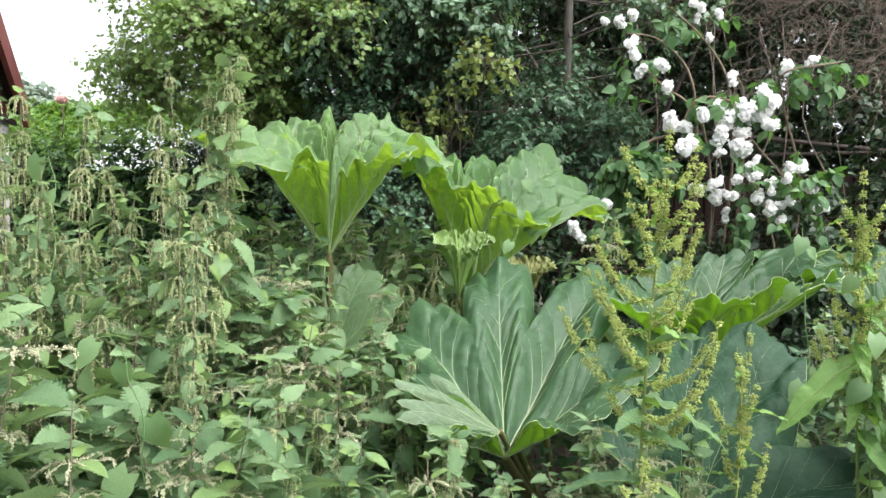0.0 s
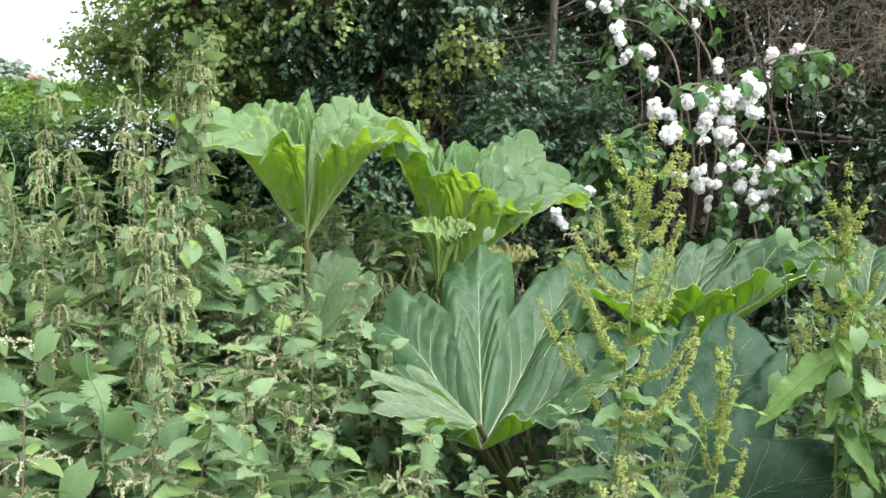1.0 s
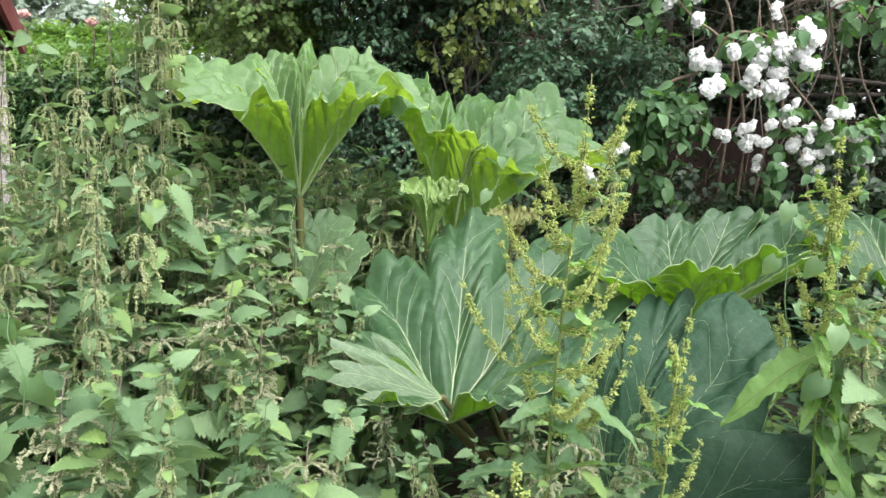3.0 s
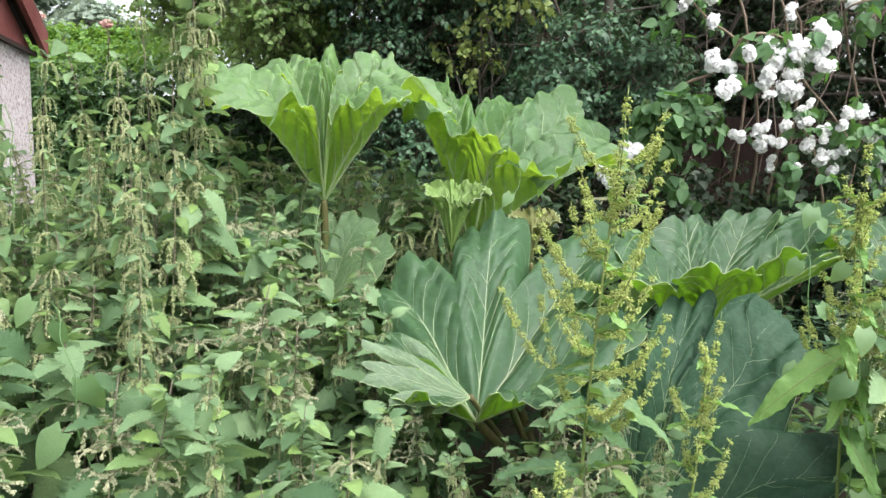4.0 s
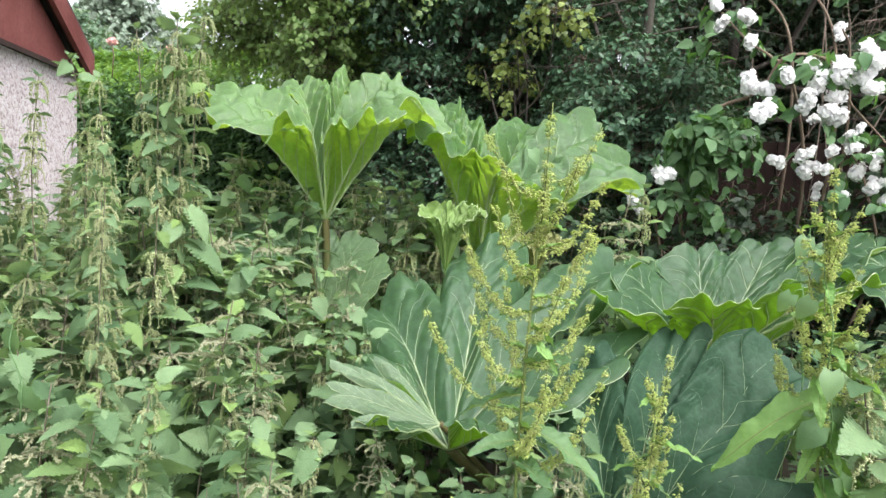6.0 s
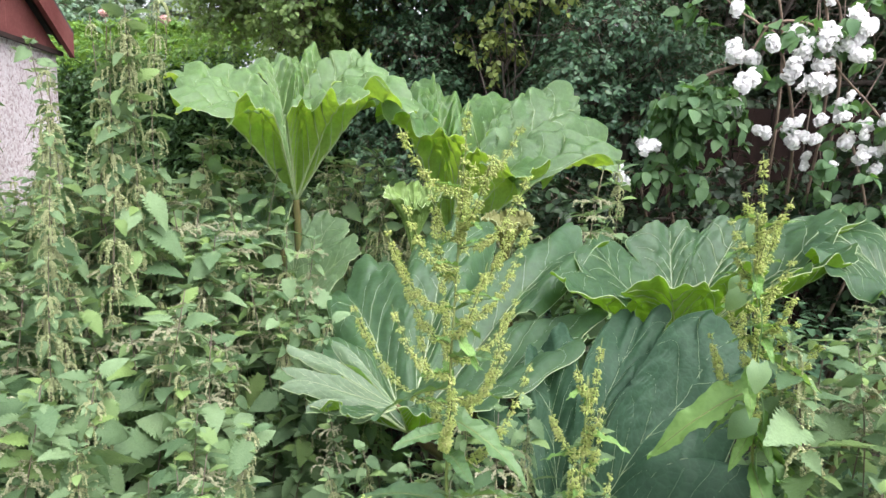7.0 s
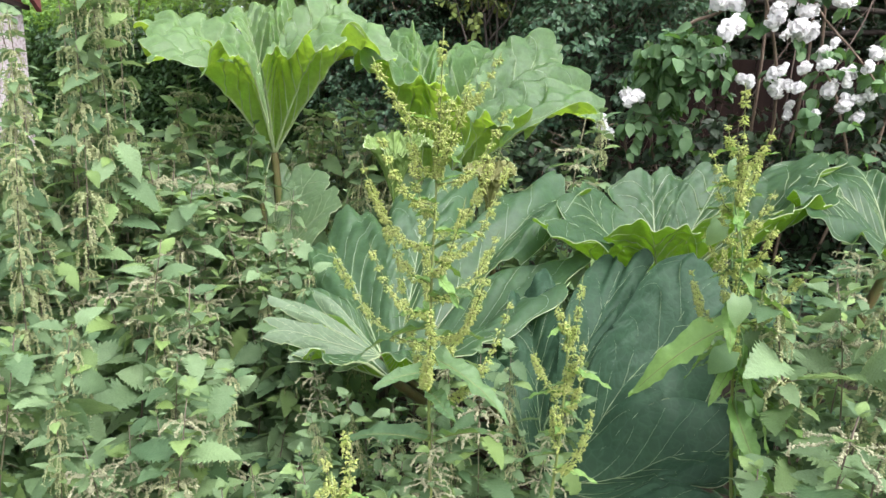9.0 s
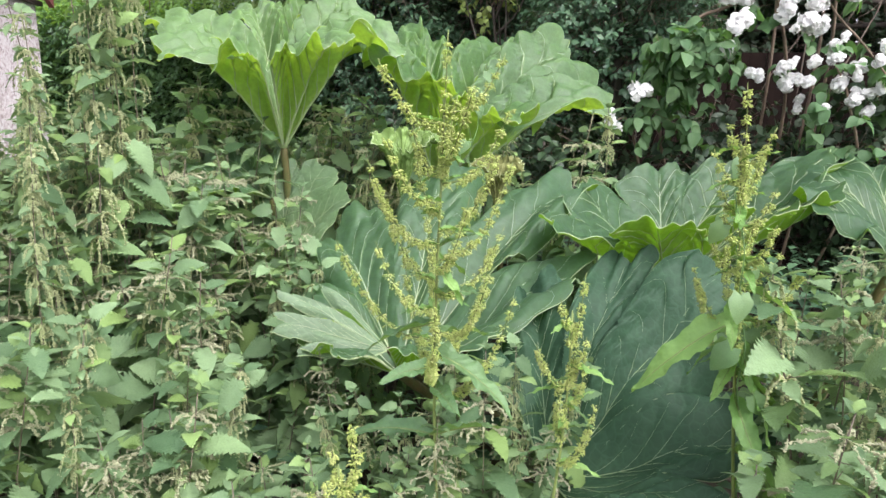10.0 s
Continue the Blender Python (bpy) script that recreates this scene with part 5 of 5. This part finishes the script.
for z in (0.5, 1.4):
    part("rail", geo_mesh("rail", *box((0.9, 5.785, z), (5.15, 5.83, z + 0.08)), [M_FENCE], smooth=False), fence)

# tangle of dry vines
vines = tagged(new("dry_vine_tangle"), "tangled brown leafless vine stems hanging from above", "vine", kind="stuff")
r_v = np.random.default_rng(140)
vg = Geo()
for k in range(640):
    c = np.array([r_v.uniform(2.15, 3.9), r_v.uniform(4.75, 5.3), r_v.uniform(2.40, 3.6)])
    steps = [c]
    dvec = r_v.normal(0, 1, 3) * [1, 0.4, 0.8]
    for j in range(6):
        dvec = dvec * 0.75 + r_v.normal(0, 0.6, 3) * [1, 0.5, 1] + [0, 0, -0.12]
        steps.append(steps[-1] + dvec * 0.065)
    vg.add(tube(smooth_path(steps, 16), r_v.uniform(0.0009, 0.0026), 4))
for k in range(8):
    x0 = r_v.uniform(1.3, 3.4)
    vg.add(tube(smooth_path([(x0, 5.0, 2.9), (x0 + r_v.normal(0, 0.15), 4.95, 2.2), (x0 + r_v.normal(0, 0.25), 4.95, 1.2), (x0 + r_v.normal(0, 0.3), 5.0, 0.0)], 16), r_v.uniform(0.003, 0.007), 4))
part("stems", vg.mesh("stems", M_VINE), vines)

# ---------------------------------------------------------------- mock orange with double white flowers
def bloom(seed):
    """A head of three or four double flowers, each a ball of ruffled petals."""
    r = np.random.default_rng(seed)
    pet = leaf_shape(0.52, 4, 0.2, -0.1, 0.0, 0.60, 0.0, 0.05)
    gg = Geo()
    for c in r.normal(0, 0.34, (4, 3)) * [1, 0.8, 0.8]:
        n = 40
        u = r.normal(0, 1, (n, 3))
        u /= np.linalg.norm(u, axis=1, keepdims=True)
        tang = np.cross(u, r.normal(0, 1, (n, 3)))
        tang /= np.linalg.norm(tang, axis=1, keepdims=True)
        yy = tang + u * r.uniform(0.0, 0.7, n)[:, None]
        X = frames(yy, u)
        X = np.stack([X[:, :, 0], X[:, :, 1], np.cross(X[:, :, 0], X[:, :, 1])], -1)
        gg.add(scatter(pet, c + u * r.uniform(0.30, 0.42, n)[:, None] - tang * 0.22, X, r.uniform(0.40, 0.58, n)))
    return gg.mesh("flower", M_PETAL)


BLOOMS = [bloom(k) for k in range(6)]
mock = tagged(new("mock_orange_shrub"), "mock orange shrub with clusters of double white flowers", "shrub")
r_m = np.random.default_rng(150)
canes = [[(1.5, 4.9, 0), (1.1, 4.6, 1.3), (1.13, 4.2, 1.83), (1.39, 4.14, 1.98), (1.49, 4.12, 2.15), (1.63, 4.12, 2.17), (1.75, 4.12, 2.11), (1.85, 4.2, 1.95), (2.05, 4.3, 1.78), (2.2, 4.35, 1.62)],
         [(1.7, 5.0, 0), (1.8, 4.7, 1.4), (1.6, 4.3, 2.05), (1.45, 4.2, 2.18), (1.34, 4.22, 2.26), (1.2, 4.25, 2.42)],
         [(1.9, 5.0, 0), (2.0, 4.7, 1.6), (1.9, 4.4, 2.2), (1.82, 4.3, 2.34)],
         [(1.8, 5.0, 0), (1.95, 4.75, 1.6), (1.85, 4.5, 2.3), (1.66, 4.45, 2.62), (1.42, 4.44, 2.84)],
         [(1.6, 5.0, 0), (1.7, 4.75, 1.5), (1.62, 4.5, 2.3), (1.40, 4.45, 2.60), (1.16, 4.44, 2.66)],
         [(2.2, 5.0, 0), (2.4, 4.7, 1.5), (2.2, 4.5, 2.2), (2.12, 4.32, 2.36), (2.45, 4.3, 2.42)],
         [(1.3, 4.9, 0), (1.05, 4.65, 0.9), (0.92, 4.5, 1.35), (0.82, 4.46, 1.37)],
         [(2.0, 5.0, 0), (2.2, 4.65, 1.0), (2.05, 4.42, 1.5), (1.95, 4.4, 1.7)]]
for c in canes:
    part("cane", geo_mesh("cane", *tube(smooth_path(c, 30), np.linspace(0.011, 0.0045, 30), 6), [M_TWIG]), mock)
HEADS = {
    4.18: [(1.16, 2.49), (1.20, 2.36), (1.32, 2.39), (1.34, 2.25), (1.38, 1.75), (1.51, 1.63)],
    4.03: [(1.33, 2.02), (1.42, 1.99), (1.50, 2.04), (1.37, 1.86), (1.61, 2.10), (1.59, 1.92), (1.64, 2.01), (1.74, 1.95), (1.71, 1.87), (1.77, 2.13), (1.73, 2.06), (1.87, 2.17), (1.82, 2.04), (1.87, 2.08), (1.89, 1.99), (1.76, 1.85)],
    4.40: [(1.86, 2.39), (2.16, 2.41), (2.31, 2.44), (1.94, 1.79), (1.85, 1.70), (1.70, 1.67), (1.73, 1.60), (1.98, 1.59), (2.12, 1.54), (2.07, 1.50), (2.32, 1.64), (2.39, 1.52), (2.23, 1.78), (2.16, 1.44)],
    4.42: [(1.35, 2.90), (1.43, 2.92), (1.22, 2.79), (1.12, 2.72), (1.64, 2.77), (1.75, 2.76), (1.63, 2.85), (1.02, 2.72), (1.68, 2.61)],
    4.24: [(0.93, 1.55), (0.985, 1.54), (0.81, 1.385), (0.835, 1.36)],
}
for y, heads in HEADS.items():
    for x, z in heads:
        big = 0.055 if y < 4.1 else 0.038 if y > 4.41 else 0.050
        part("flower", BLOOMS[int(r_m.integers(6))], mock, "", mat4(np.array(Euler((r_m.uniform(0, 6), r_m.uniform(0, 6), 0)).to_matrix()), (x, y + r_m.normal(0, 0.04), z), big * r_m.uniform(0.85, 1.2)))
for k in range(16):
    at = (1.72 + 0.75 * r_m.random(), 4.40 + r_m.normal(0, 0.05), 1.46 + 0.42 * r_m.random())
    part("flower", BLOOMS[k % 6], mock, "", mat4(np.array(Euler((r_m.uniform(0, 6), r_m.uniform(0, 6), 0)).to_matrix()), at, r_m.uniform(0.026, 0.046)))
lv, st = twig_cloud(r_m, [((1.24, 4.22, 1.70), (0.22, 0.14, 0.13), 1.0), ((1.08, 4.32, 1.66), (0.10, 0.1, 0.08), 0.3), ((1.16, 4.38, 1.40), (0.24, 0.16, 0.11), 0.4), ((1.70, 4.1, 2.0), (0.28, 0.1, 0.18), 0.3), ((1.25, 4.42, 2.35), (0.16, 0.10, 0.16), 0.2),
                          ((1.55, 4.55, 2.62), (0.35, 0.14, 0.20), 0.22), ((2.35, 4.45, 2.32), (0.35, 0.15, 0.12), 0.35), ((1.9, 4.5, 1.55), (0.35, 0.2, 0.25), 0.3), ((2.3, 4.5, 1.6), (0.25, 0.2, 0.25), 0.3), ((1.2, 4.5, 1.0), (0.6, 0.25, 0.3), 0.12), ((2.1, 4.6, 1.1), (0.6, 0.25, 0.3), 0.3)], 255, leaf_shape(0.36, 6, 0.16, 0.30, 0.0, 0.38), 0.080, 5, 0.12, out_bias=0.5, shell=0.3, crest=0.6, droop=0.9)
tagged(part("brushwood", geo_mesh("brushwood", *st, [M_TWIG]), mock), kind="stuff")
tagged(part("leaves", geo_mesh("leaves", *lv, [M_MOCK]), mock), kind="stuff")

# pink roses over the hedge
for x, y, z in ((-4.69, 6.9, 2.86), (-3.98, 6.95, 2.79)):
    rose = tagged(new("pink_rose"), "pale pink rose blooming above the hedge", "rose", "pink roses")
    rose.matrix_basis = pose(x, y, z)
    part("stem", geo_mesh("stem", *tube([(0, 0, -0.4), (0.02, 0, -0.15), (0, 0, 0)], 0.006, 5), [M_TWIG]), rose)
    fl = BLOOMS[1].copy()
    fl.materials.clear()
    fl.materials.append(M_PINK)
    part("flower", fl, rose, "", Matrix.Scale(0.07, 4))

# low leafy undergrowth that closes the ground
under = tagged(new("undergrowth"), "low leafy undergrowth over the soil", "undergrowth", kind="stuff")
r_u = np.random.default_rng(160)
n = 11000
ux, uy = r_u.uniform(-3.2, 3.6, n), 1.05 + 4.15 * np.sqrt(r_u.random(n)) + r_u.normal(0, 0.12, n)
uz = r_u.uniform(0.05, 0.40, n) + 0.3 * (uy > 2.8) * r_u.random(n)
Du = np.stack([r_u.normal(0, 1, n), r_u.normal(0, 1, n), r_u.uniform(-0.2, 0.8, n)], -1)
part("leaves", geo_mesh("leaves", *scatter(OVAL, np.stack([ux, uy, uz], -1), frames(Du), r_u.uniform(0.05, 0.11, n)), [M_HOLLY]), under)
